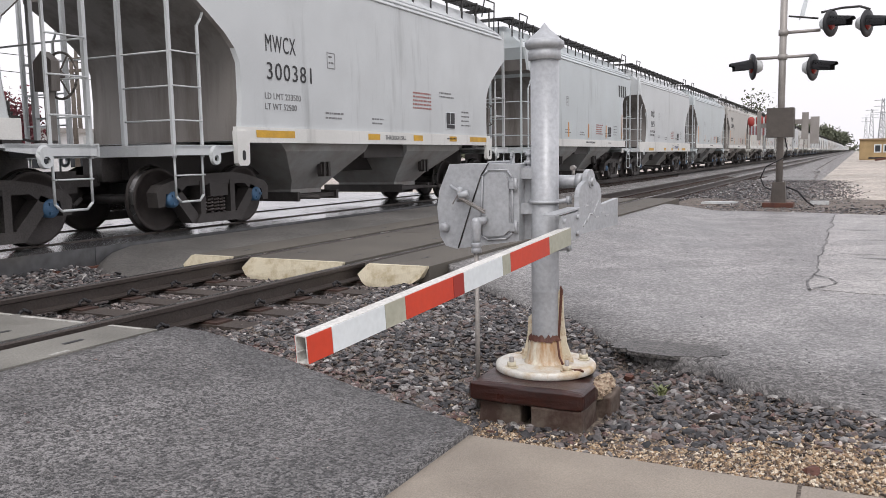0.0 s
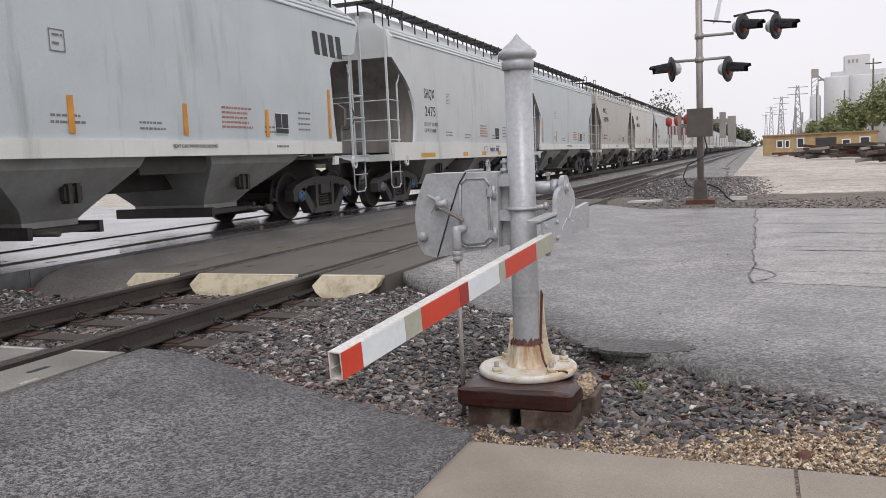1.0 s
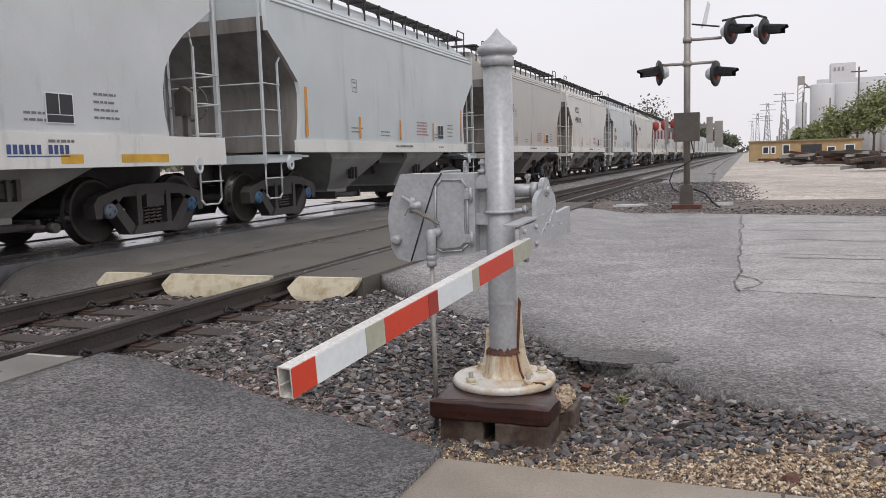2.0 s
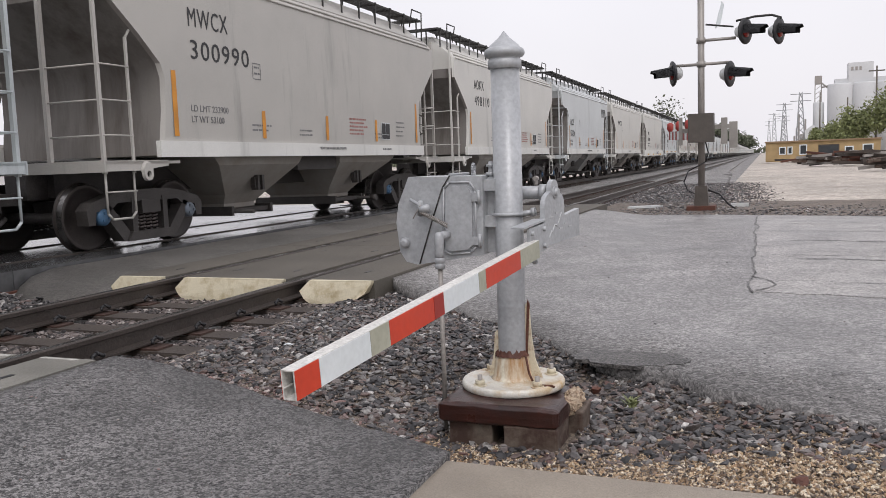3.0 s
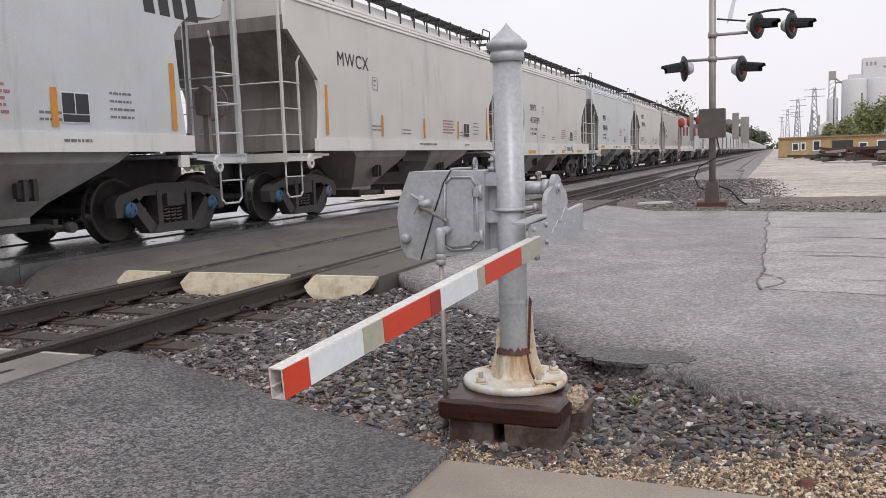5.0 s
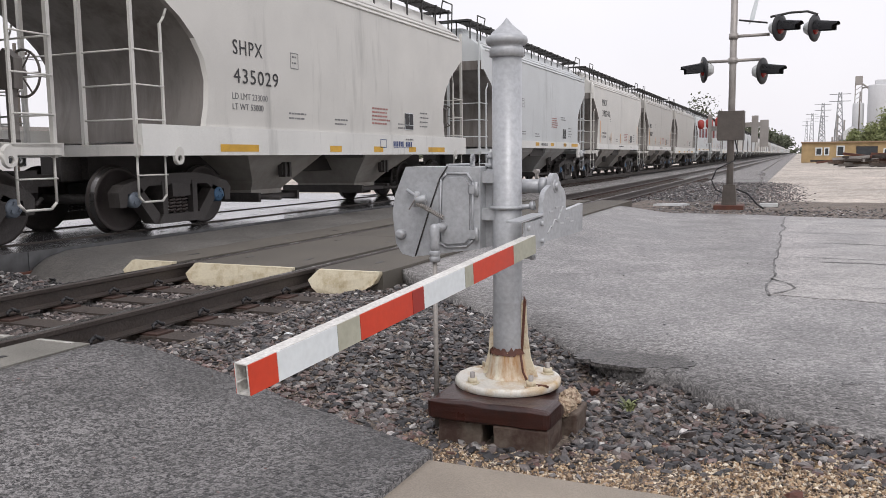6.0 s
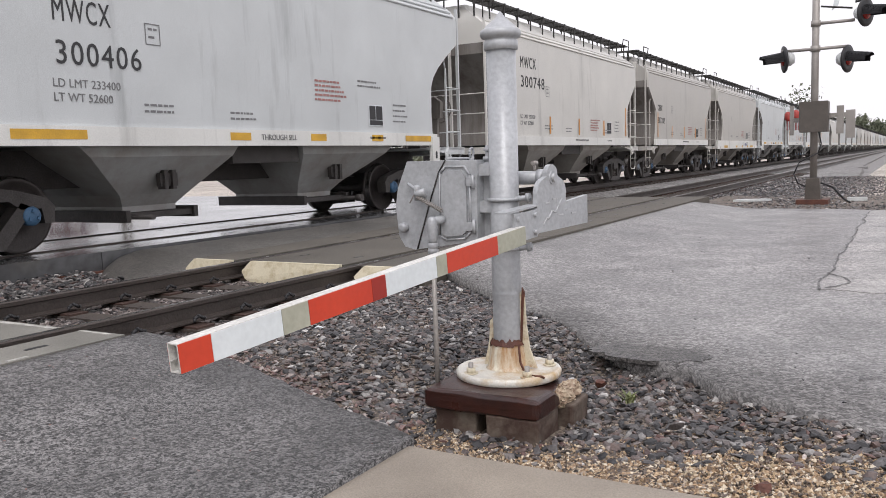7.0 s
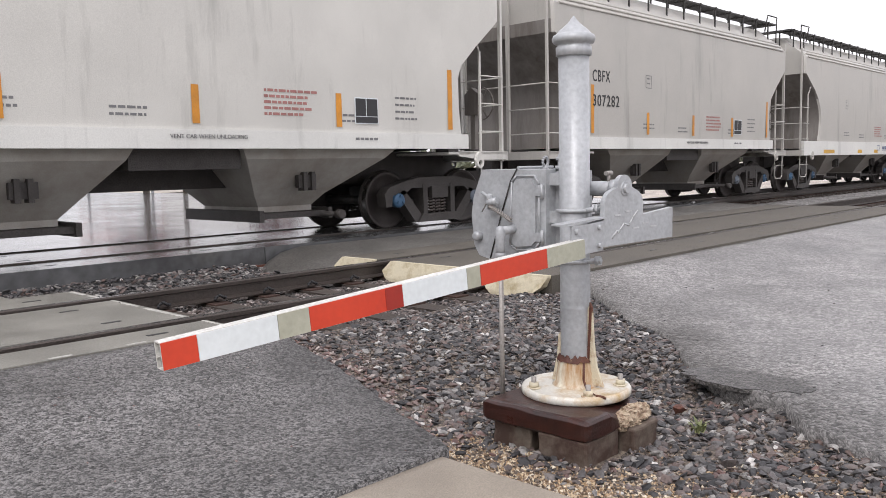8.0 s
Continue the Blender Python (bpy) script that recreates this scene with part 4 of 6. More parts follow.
# lettering: start behind the car's front end, height of the mark, of the number, cap height, length of the number
LETTERS = {
    "300381": (1.93, 2.64, 2.22, 0.27, 1.17), "5776": (2.14, 2.41, 1.96, 0.21, 0.66), "2475": (2.03, 2.59, 2.15, 0.25, 0.71), "300990": (1.80, 3.16, 2.69, 0.29, 1.50),
    "498110": (1.81, 3.16, 2.69, 0.29, 1.38), "53254": (1.82, 2.52, 2.03, 0.27, 0.86), "435029": (2.03, 2.60, 2.17, 0.23, 1.17), "300406": (2.27, 2.66, 2.18, 0.28, 1.20),
    "300748": (1.80, 3.16, 2.69, 0.29, 1.50), "307282": (1.38, 2.55, 2.08, 0.23, 0.96),
}


def hopper_car(kind, h, colour, mark="", number="", limits=(), near=True, logo="", seed=0, end_number=True):
    """One covered hopper car on its trucks; origin midway on the rail head."""
    pm = paint(*colour)
    car = empty("hopper_car")
    hk = round(h, 2)
    part("body", cached(("body", kind, hk, colour[0]), lambda: body_mesh(kind, h, pm)), None, car)
    part("side_sill", cached(("sill", kind, hk, colour[0]), lambda: sill_mesh(kind, h, paint("sill white", (0.70, 0.70, 0.67)))), None, car, "pale side sill with reflective strips")
    part("roof_walkway", cached(("walk", hk), lambda: walkway_mesh(h)), None, car, "dark grated roof walkway")
    part("roof_hatch", cached(("hatch", hk), lambda: hatch_mesh(h)), None, car)
    part("centre_sill", cached(("csill", hk), lambda: centre_sill_mesh(h)), None, car)
    part("eave_rib", cached(("eave", hk, colour[0]), lambda: eave_mesh(h, pm)), None, car)
    ends = ((pose(0, h, 0), 1), (pose(0, -h, 0, 0, 0, 180), -1))
    for m, e in ends:
        part("end_platform", cached(("plat", colour[0]), lambda: platform_mesh(pm)), None, car, at=m)
        for flip in (False, True) if near else (False,):
            ld = part("ladder", cached(("lad", flip, colour[0]), lambda: mirrored(ladder_mesh(pm)) if flip else ladder_mesh(pm)), None, car, at=m)
            if near:
                for z in (0.8, 1.54, 1.995, 2.45):
                    part("rung", cached(("rung", flip, colour[0]), lambda: mirrored(rung_mesh(pm)) if flip else rung_mesh(pm)), None, ld, at=pose(0, 0, z))
        if near:
            for x in (-0.55, 0.55):
                part("end_post", cached(("post", colour[0]), lambda: post_mesh(pm)), None, car, at=m @ pose(x, 0, 0))
            for z, x0, x1 in ((2.45, -LX, LX), (1.995, 0.55, LX), (1.54, 0.55, LX), (1.995, -LX, -0.55), (1.54, -LX, -0.55)):
                part("end_handrail", cached(("bar", x0, x1, colour[0]), lambda: bar_mesh(pm, x0, x1)), None, car, at=m @ pose(0, 0, z))
        if near:
            for s in (-1, 1):
                part("rope_eye", cached(("eye", s, colour[0]), lambda: rope_eye_mesh(pm, s)), None, car, "pale cast roping eye", at=m)
        part("coupler", cached("coupler", coupler_mesh), None, car, at=m)
        # hopper colour carries underbody shade besides the grime
        part("hopper", cached(("hop", colour[0]), lambda: hopper_mesh(grimy(*colour))), None, car, "grimy discharge hopper, shade mixed into its paint", at=pose(0, 0, 0, 0, 0, 0 if e > 0 else 180))
        part("outlet_gate", cached("gate", gate_mesh), None, car, at=pose(0, 0, 0, 0, 0, 0 if e > 0 else 180))
        if near:
            for s in (-1, 1):
                part("vibrator_bracket", cached(("vib", s), lambda: vibrator_mesh() if s > 0 else mirrored(vibrator_mesh())), None, car, at=pose(0, 0, 0, 0, 0, 0 if e > 0 else 180))
        ty = e * (h - 1.25)
        for s in (-1, 1):
            part("side_frame", cached("frame", frame_mesh), None, car, "grimy cast truck side frame", at=pose(s * 1.0, ty, 0))
            if near:
                for k in (-0.13, 0.0, 0.13):
                    part("spring", cached("spring", spring_mesh), None, car, at=pose(s * 1.02, ty + k, 0))
        part("bolster", cached("bolster", bolster_mesh), None, car, at=pose(0, ty, 0))
        for k in (-0.89, 0.89):
            ws = part("wheelset", cached("axle", axle_mesh), None, car, at=pose(0, ty + k, 0.457))
            for s in (-1, 1):
                w = part("wheel", cached("wheel", wheel_mesh), None, ws, at=pose(s * 0.75, 0, 0, 0, 0, 0 if s > 0 else 180))
                if near:
                    part("tread", cached("tread", tread_mesh), None, ws, "polished tread", at=pose(s * 0.75, 0, 0, 0, 0, 0 if s > 0 else 180))
                    cap = M["cap"] if (seed + (k > 0)) % 3 else M["capgrey"]
                    part("bearing_cap", cached(("cap", cap.name), lambda: cap_mesh(cap)), None, ws, "painted bearing cap", at=pose(s * 1.1, 0, 0, 0, 0, 0 if s > 0 else 180))
        if near and e > 0:
            part("brake_wheel", cached("brakewheel", brake_wheel_mesh), None, car, "grimy spoked hand brake wheel", at=m)
            part("brake_gear", cached("brake", brake_mesh), None, car, at=m)
    # stencils on the side towards the road; the car's +y end trails
    d = KINDS[kind]["cut"][0][0]
    a, b = -h + d, h - d
    marks = KINDS[kind]["marks"]
    if marks == "amber":
        zc = 1.48 - KINDS[kind]["sill"] * (0.45 if kind == "ribbed" else 0.75)
        rects = [(a + f * (b - a) - w / 2, a + f * (b - a) + w / 2, zc - 0.05, zc + 0.06) for f, w in ((0.09, 0.95), (0.41, 0.42), (0.6, 0.4), (0.78, 0.36), (0.93, 0.95))]
        for rect in rects:
            part("reflector", mark_mesh(M["amber"], [rect]), None, car, "amber reflective strip")
    else:
        rects = [(a + f * (b - a) - 0.05, a + f * (b - a) + 0.05, 1.55, 1.55 + t) for f, t in ((0.032, 0.93), (0.27, 0.46), (0.5, 0.46), (0.73, 0.46), (0.966, 0.93))]
        for rect in rects:
            part("reflector", mark_mesh(M["orange"], [rect]), None, car, "orange reflective strip")
    if near:
        part("data_plate", mark_mesh(M["white"], [(b - 2.28, b - 1.84, 1.6, 1.97)], half_width(1.97) + 0.004), None, car)
        ob = part("data_panel", mark_mesh(M["ink"], [(b - 2.265, b - 2.075, 1.71, 1.955), (b - 2.06, b - 1.855, 1.71, 1.955), (b - 2.265, b - 1.855, 1.612, 1.7)], half_width(1.97) + 0.004), None, car, "black consolidated stencil panel")
        ob.location.x = 0.003
        part("stencil", mark_mesh(M["greyink"], lines(b - 1.5, 1.98, 0.5, 4, 0.1, 0.03, seed) + lines(a + 2.2, 1.75, 0.6, 2, 0.08, 0.03, seed + 1) + lines(a + 3.7, 1.7, 0.55, 2, 0.08, 0.03, seed + 2) + lines(b - 2.6, 2.35 if kind == "ribbed" else 1.7, 0.75, 2, 0.08, 0.03, seed + 3) + [(a + 2.28, a + 2.295, 2.52, 2.78), (a + 2.505, a + 2.52, 2.52, 2.78), (a + 2.28, a + 2.52, 2.515, 2.53), (a + 2.28, a + 2.52, 2.77, 2.785)] + lines(a + 2.33, 2.7, 0.16, 2, 0.1, 0.03, seed)), None, car)
        part("warning_stencil", mark_mesh(M["redink"], lines(b - 3.78, 2.28 if kind == "ribbed" else 1.98, 0.85, 5, 0.075, 0.035, seed + 4)), None, car)
        if kind == "ribbed":
            for ye in (-h + 1.2 + 0.1, h - 1.2 - 0.1):
                bm = bmesh.new()
                prism(bm, arc(ye, 1.10, 0.035, 0, 180, 8) + arc(ye, 1.02, 0.035, 180, 360, 8), 1.60, 1.608)
                part("jacking_slot", bm, M["black"], car)
        part("stencil", mark_mesh(M["greyink"], lines(b - 2.3, 1.37, 0.5, 1, 0.08, 0.035, seed + 5)), None, car)
        if marks == "orange":
            stencil_words(car, "VENT CAR WHEN UNLOADING", 0.053, 1.31, (a + b) / 2 - 0.36)
        elif kind == "deep":
            bars = [(b - 2.9 + 0.085 * k, b - 2.84 + 0.085 * k, 1.23, 1.34) for k in range(11) if k != 6]
            part("emblem", mark_mesh(M["blueink"], bars + [(b - 2.9, b - 1.98, 1.2, 1.212)]), None, car, "blue bar emblem on the sill")
            part("emblem", mark_mesh(M["blueink"], [(b - 3.5, b - 3.22, 1.36, 1.375), (b - 3.5, b - 3.22, 1.2, 1.215), (b - 3.5, b - 3.485, 1.2, 1.375), (b - 3.235, b - 3.22, 1.2, 1.375)]), None, car, "blue outlined emblem on the sill")
        elif kind == "ribbed":
            stencil_words(car, "THROUGH SILL", 0.085, 1.48 - KINDS[kind]["sill"] * 0.45 - 0.10, a + 0.5 * (b - a) - 0.42)
    if mark:
        off, zm, zn, cap, long = LETTERS.get(number, (1.9, 2.9, 2.4, 0.28, 0.0))
        for text, z, hh, y in ((mark, zm, cap, -h + off), (number, zn, cap, -h + off)):
            if not text:
                continue
            me = words(text, hh, 0.002, long if text == number else long * len(text) / len(number) * 0.98 if long else 0.0, 0.14)
            me.materials.append(M["ink"])
            part("lettering", me, None, car, "black reporting letters", at=Matrix.Translation((half_width(z + 0.15) + 0.006, y, z)) @ Matrix(((0, 0, 1, 0), (1, 0, 0, 0), (0, 1, 0, 0), (0, 0, 0, 1))))
        for k, text in enumerate(limits):
            me = words(text, 0.10)
            me.materials.append(M["greyink"])
            part("lettering", me, None, car, at=Matrix.Translation((half_width(1.9) + 0.004, -h + off - 0.05, min(1.92, zn - 0.25) - 0.16 * k)) @ Matrix(((0, 0, 1, 0), (1, 0, 0, 0), (0, 1, 0, 0), (0, 0, 0, 1))))
        if end_number:
            for k, text in enumerate((mark, number)):
                me = words(text, 0.15)
                me.materials.append(M["ink"])
                part("lettering", me, None, car, at=Matrix.Translation((-0.35, -h + 0.142, 3.95 - 0.22 * k)) @ pose(0, 0, 0, 90, 0, 0))
    if logo:
        for k in range(4):
            bm = bmesh.new()
            y, x = b - 0.8 + 0.3 * k, half_width(3.3) + 0.004
            bm.faces.new([bm.verts.new(p) for p in ((x, y + 0.06, 3.12), (x, y + 0.27, 3.12), (x, y + 0.2, 3.55), (x, y, 3.55))])
            part("emblem", bm, M["ink"], car, "dark slanted block emblem")
    return tagged(car, "", "railway car", "cars of the train")


def mirrored(me):
    m2 = me.copy()
    m2.transform(Matrix.Diagonal((-1, 1, 1, 1)))
    m2.flip_normals()
    return m2


PALE, TAN, COOL, WARM = ("cool grey", (0.56, 0.585, 0.59)), ("warm grey", (0.455, 0.44, 0.41)), ("blue grey", (0.51, 0.555, 0.565)), ("cream grey", (0.60, 0.59, 0.555))
# front and rear end of each car at the start, kind, paint, lettering
CARS = [
    (-8.85, 2.73, "plain", PALE, "", "", (), ""),
    (3.97, 15.59, "ribbed", PALE, "MWCX", "300381", ("LD LMT 233500", "LT WT 52500"), ""),
    (16.73, 28.77, "oval", COOL, "DSIX", "5776", ("LD LMT", "LT WT"), "block"),
    (29.99, 41.42, "deep", PALE, "SHQX", "2475", ("LD LMT 232400", "LT WT 53600"), ""),
    (42.64, 54.5, "plain", COOL, "", "", (), ""),
    (55.72, 67.35, "plain", TAN, "MWCX", "300990", ("LD LMT 232900", "LT WT 53100"), ""),
    (68.57, 80.23, "plain", WARM, "AOKX", "498110", (), ""),
    (81.45, 93.0, "oval", PALE, "GACX", "53254", ("LD LMT", "LT WT"), "block"),
    (94.2, 106.36, "plain", WARM, "MWCX", "", (), ""),
    (107.57, 119.1, "deep", WARM, "SHPX", "435029", ("LD LMT 233000", "LT WT 53000"), ""),
    (120.3, 132.25, "ribbed", PALE, "MWCX", "300406", ("LD LMT 233400", "LT WT 52600"), ""),
    (133.45, 145.15, "plain", WARM, "MWCX", "300748", ("LD LMT 233100", "LT WT 52900"), ""),
    (146.37, 157.4, "plain", TAN, "CBFX", "307282", (), ""),
]
rnd = random.Random(7)
while len(CARS) < 75:
    CARS.append((CARS[-1][1] + 1.2, CARS[-1][1] + 12.85, rnd.choice(("plain", "plain", "deep", "ribbed")), rnd.choice((PALE, TAN, COOL, WARM)), "", "", (), ""))
COLOURS = {"cool grey": "cool grey", "warm grey": "tan-grey", "blue grey": "blue-grey", "cream grey": "cream-grey"}
train = []
first = True
for i, (start, end, kind, colour, mark, number, limits, logo) in enumerate(CARS):
    h = round((end - start) / 2, 2)
    near = i < 17
    car = hopper_car(kind, h, colour, mark, number, limits, near, logo, i)
    look_of = {"ribbed": "with curved ends and amber sill strips", "deep": "with a deep white side sill", "plain": "with sloped ends and orange strips", "oval": "with oval end openings and orange strips"}[kind]
    car["label"] = f"{COLOURS[colour[0]]} covered hopper car {look_of}"
    y0 = (start + end) / 2
    car.matrix_basis = pose(TRAIN_X, y0, RAIL + LIFT)
    train.append((car, y0, near))


def motions():
    for car, y0, near in train:
        walk(car, [(t, pose(TRAIN_X, y0 - SPEED * t, RAIL + LIFT)) for t in (0, 2, 4, 6, 8)])
        if near:
            for ws in [c for c in car.children if c.name.startswith("wheelset")]:
                x, y, z = ws.location
                walk(ws, [(k / 30, Matrix.Translation((x, y, z)) @ Matrix.Rotation(SPEED * k / 30 / 0.457, 4, "X")) for k in range(241)])


# ---------- the gate by the footpath ----------
G = 0.09
gate = empty("crossing_gate", pose(0, 0, G))
tagged(gate, "silver painted crossing gate with lowered red and white arm", "crossing gate")


def gpart(name, bm, material, parent=None, label=""):
    """A part whose mesh is drawn in world metres, hung under the gate or one of its parts."""
    bm.transform(Matrix.Translation((0, 0, -G)))
    return part(name, bm, material, parent or gate, label)


bm = bmesh.new()
lathe(bm, [(0.075, 0.25), (0.075, 0.26)] + [(0.075 + 0.0006 * math.sin(k * 2.1), 0.28 + 0.02 * k) for k in range(11)] + [(0.0752, 0.497), (0.0765, 0.505), (0.0765, 0.512), (0.075, 0.518), (0.075, 0.53), (0.075, 1.78)], 48)
mast = gpart("mast", bm, M["silver"])
bm = bmesh.new()
lathe(bm, [(0.077, 1.745), (0.087, 1.75), (0.087, 1.79), (0.08, 1.796), (0.08, 1.803), (0.096, 1.808), (0.104, 1.82), (0.105, 1.832), (0.1, 1.845), (0.088, 1.852), (0.082, 1.856), (0.074, 1.868), (0.052, 1.886), (0.03, 1.905), (0.013, 1.926), (0.002, 1.94)], 48)
gpart("mast_cap", bm, M["silver"], label="pointed silver cap")
bm = bmesh.new()
lathe(bm, [(0.262, 0.07), (0.275, 0.078), (0.276, 0.10), (0.27, 0.11), (0.255, 0.114), (0.243, 0.106), (0.16, 0.111), (0.09, 0.116)], 56)
gpart("base_plate", bm, M["basepaint"], label="round cream base flange streaked with rust")
bm = bmesh.new()
lathe(bm, [(0.125, 0.11), (0.112, 0.118), (0.103, 0.135), (0.097, 0.18), (0.09, 0.225), (0.083, 0.25), (0.0765, 0.256)], 48)
gpart("neck", bm, M["ochre"], label="ochre rust-streaked neck of the base")
bm = bmesh.new()
n = 44
ra = [bm.verts.new((0.0785 * math.cos(2 * math.pi * i / n), 0.0785 * math.sin(2 * math.pi * i / n), 0.268 + 0.045 * noise.noise(Vector((i * 0.9, 1, 0))))) for i in range(n)]
rb = [bm.verts.new((0.094 * math.cos(2 * math.pi * i / n), 0.094 * math.sin(2 * math.pi * i / n), 0.24 + 0.03 * noise.noise(Vector((i * 0.7, 5, 0))))) for i in range(n)]
for i in range(n):
    bm.faces.new((ra[i], ra[(i + 1) % n], rb[(i + 1) % n], rb[i])).smooth = True
gpart("rust_ring", bm, M["rust"], label="flaking rust at the mast's foot")
for ang in (3, 190):
    m = Matrix.Rotation(radians(ang), 4, "Z")
    bm = bmesh.new()
    prism(bm, [(0.07, 0.13), (0.16, 0.12), (0.122, 0.22), (0.106, 0.34), (0.098, 0.50), (0.09, 0.53), (0.07, 0.5)] if ang < 90 else [(0.07, 0.13), (0.13, 0.12), (0.10, 0.25), (0.092, 0.36), (0.07, 0.38)], -0.008, 0.008, "xz", m)
    bevel(bm, 0.003, 1)
    gus = gpart("gusset", bm, M["rustyellow"], label="rust-eaten ochre gusset plate")
    bm = bmesh.new()
    prism(bm, [(0.072, 0.25), (0.084, 0.24), (0.09, 0.33), (0.1, 0.515), (0.088, 0.54), (0.08, 0.4)] if ang < 90 else [(0.07, 0.26), (0.1, 0.25), (0.09, 0.35), (0.07, 0.36)], -0.0115, 0.003, "xz", m)
    gpart("rust_scale", bm, M["rust"], gus)
for ang in (234.8, 37.6, -40, 140):
    x, y = 0.222 * math.cos(radians(ang)), 0.222 * math.sin(radians(ang))
    bm = bmesh.new()
    tube(bm, (x, y, 0.10), (x, y, 0.165), 0.013, 10)
    b = gpart("anchor_bolt", bm, M["galv"])
    bm = bmesh.new()
    tube(bm, (x, y, 0.114), (x, y, 0.138), 0.026, 6)
    tube(bm, (x, y, 0.108), (x, y, 0.114), 0.036, 14)
    gpart("nut", bm, M["rustyellow"], b)
# crack over the flange
bm = bmesh.new()
pts = [(0.09, -0.06, 0.244), (0.115, -0.10, 0.17), (0.135, -0.1, 0.1245), (0.19, -0.12, 0.112), (0.24, -0.125, 0.1155), (0.255, -0.12, 0.108)]
pipe(bm, pts, 0.006, 6)
gpart("crack", bm, M["rust"])

# mechanism case
FACE = [(-0.535, 1.205), (-0.60, 1.06), (-0.617, 0.96), (-0.60, 0.80), (-0.565, 0.745), (-0.50, 0.73), (-0.12, 0.785), (-0.115, 1.20)]
bm = bmesh.new()
prism(bm, FACE, -0.08, 0.24, "xz")
bevel(bm, 0.022, 3, 20)
case = gpart("mechanism_case", bm, M["silver"], label="cast silver gate mechanism case")
bm = bmesh.new()
prism(bm, [(-0.33, 0.83), (-0.30, 0.805), (-0.20, 0.815), (-0.175, 0.84), (-0.172, 1.11), (-0.195, 1.15), (-0.29, 1.15), (-0.315, 1.13)], -0.096, -0.07, "xz")
bevel(bm, 0.008, 2, 20)
gpart("inspection_cover", bm, M["silver"], case, "raised silver cover")
bm = bmesh.new()
pipe(bm, [(-0.345, -0.085, 0.81), (-0.30, -0.085, 0.787), (-0.19, -0.085, 0.797), (-0.158, -0.085, 0.83), (-0.155, -0.085, 1.125), (-0.185, -0.085, 1.17), (-0.30, -0.085, 1.17), (-0.33, -0.085, 1.14), (-0.345, -0.085, 0.81)], 0.006, 6)
gpart("gasket", bm, M["silver"], case)
bm = bmesh.new()
pipe(bm, [(-0.295, -0.084, 1.207), (-0.34, -0.084, 1.14), (-0.40, -0.084, 0.98), (-0.485, -0.084, 0.735)], 0.004, 6)
gpart("seam", bm, M["dark"], case)
bm = bmesh.new()
pipe(bm, [(-0.30, -0.07, 1.212), (-0.30, 0.23, 1.212)], 0.008, 6)
gpart("seam", bm, M["silver"], case)
for z in (0.86, 1.09):
    bm = bmesh.new()
    tube(bm, (-0.135, -0.09, z - 0.036), (-0.135, -0.09, z + 0.036), 0.010, 10)
    box(bm, -0.175, -0.125, -0.096, -0.078, z - 0.022, z + 0.022)
    bevel(bm, 0.004, 1)
    gpart("hinge", bm, M["silver"], case)
# latch bound with twisted wire
bm = bmesh.new()
tube(bm, (-0.52, -0.10, 1.085), (-0.40, -0.12, 1.02), 0.009, 8)
tube(bm, (-0.47, -0.10, 1.0), (-0.45, -0.125, 1.075), 0.014, 8)
tube(bm, (-0.455, -0.13, 1.03), (-0.40, -0.12, 1.045), 0.02, 10)
gpart("latch", bm, M["silver"], case, "silver latch handle")
bm = bmesh.new()
for k in range(4):
    pts = [Vector((-0.45 + 0.15 * i / 14, -0.13, 1.02 - 0.075 * i / 14)) + 0.012 * Vector((0, math.cos(i * 1.3 + k * 1.57), math.sin(i * 1.3 + k * 1.57))) for i in range(15)]
    pipe(bm, pts, 0.0036, 5)
for k in range(3):
    tube(bm, (-0.49 + 0.02 * k, -0.14, 0.985 + 0.03 * k), (-0.45, -0.12, 1.06), 0.0036, 5)
gpart("binding_wire", bm, M["galv"], case, "twisted binding wire")
bm = bmesh.new()
lathe(bm, [(0.028, -0.01), (0.028, 0.02), (0.02, 0.035), (0.01, 0.036)], 12, Matrix.Translation((-0.565, -0.08, 0.85)) @ Matrix.Rotation(radians(90), 4, "X"))
gpart("plug", bm, M["silver"], case)
bm = bmesh.new()
for k in range(12):
    a, b = 2 * math.pi * k / 12, 2 * math.pi * (k + 1) / 12
    tube(bm, (-0.2, 0.03 + 0.022 * math.cos(a), 1.24 + 0.024 * math.sin(a)), (-0.2, 0.03 + 0.022 * math.cos(b), 1.24 + 0.024 * math.sin(b)), 0.0075, 6)
tube(bm, (-0.2, 0.03, 1.19), (-0.2, 0.03, 1.22), 0.014, 8)
gpart("lifting_eye", bm, M["silver"], case)
for x, y, hh in ((-0.10, 0.02, 1.275), (-0.10, 0.13, 1.275), (-0.13, 0.2, 1.26)):
    bm = bmesh.new()
    tube(bm, (x, y, 1.15), (x, y, hh), 0.013, 8)
    tube(bm, (x, y, 1.2), (x, y, 1.218), 0.028, 6)
    tube(bm, (x, y, hh - 0.03), (x, y, hh - 0.014), 0.024, 6)
    gpart("stud", bm, M["silver"], case)
# clamp between case and mast
bm = bmesh.new()
box(bm, -0.14, -0.03, 0.0, 0.2, 0.79, 1.19)
box(bm, -0.12, -0.05, -0.05, 0.0, 0.93, 0.99)
box(bm, -0.12, -0.05, -0.05, 0.0, 1.12, 1.18)
bevel(bm, 0.012, 2)
gpart("clamp", bm, M["silver"])
# conduit elbow and pipe
bm = bmesh.new()
lathe(bm, [(0.008, 0.918), (0.019, 0.911), (0.025, 0.895), (0.026, 0.86), (0.024, 0.80), (0.022, 0.775)][::-1], 18, Matrix.Translation((-0.325, -0.19, 0)))
tube(bm, (-0.325, -0.19, 0.89), (-0.315, -0.07, 0.90), 0.023, 16)
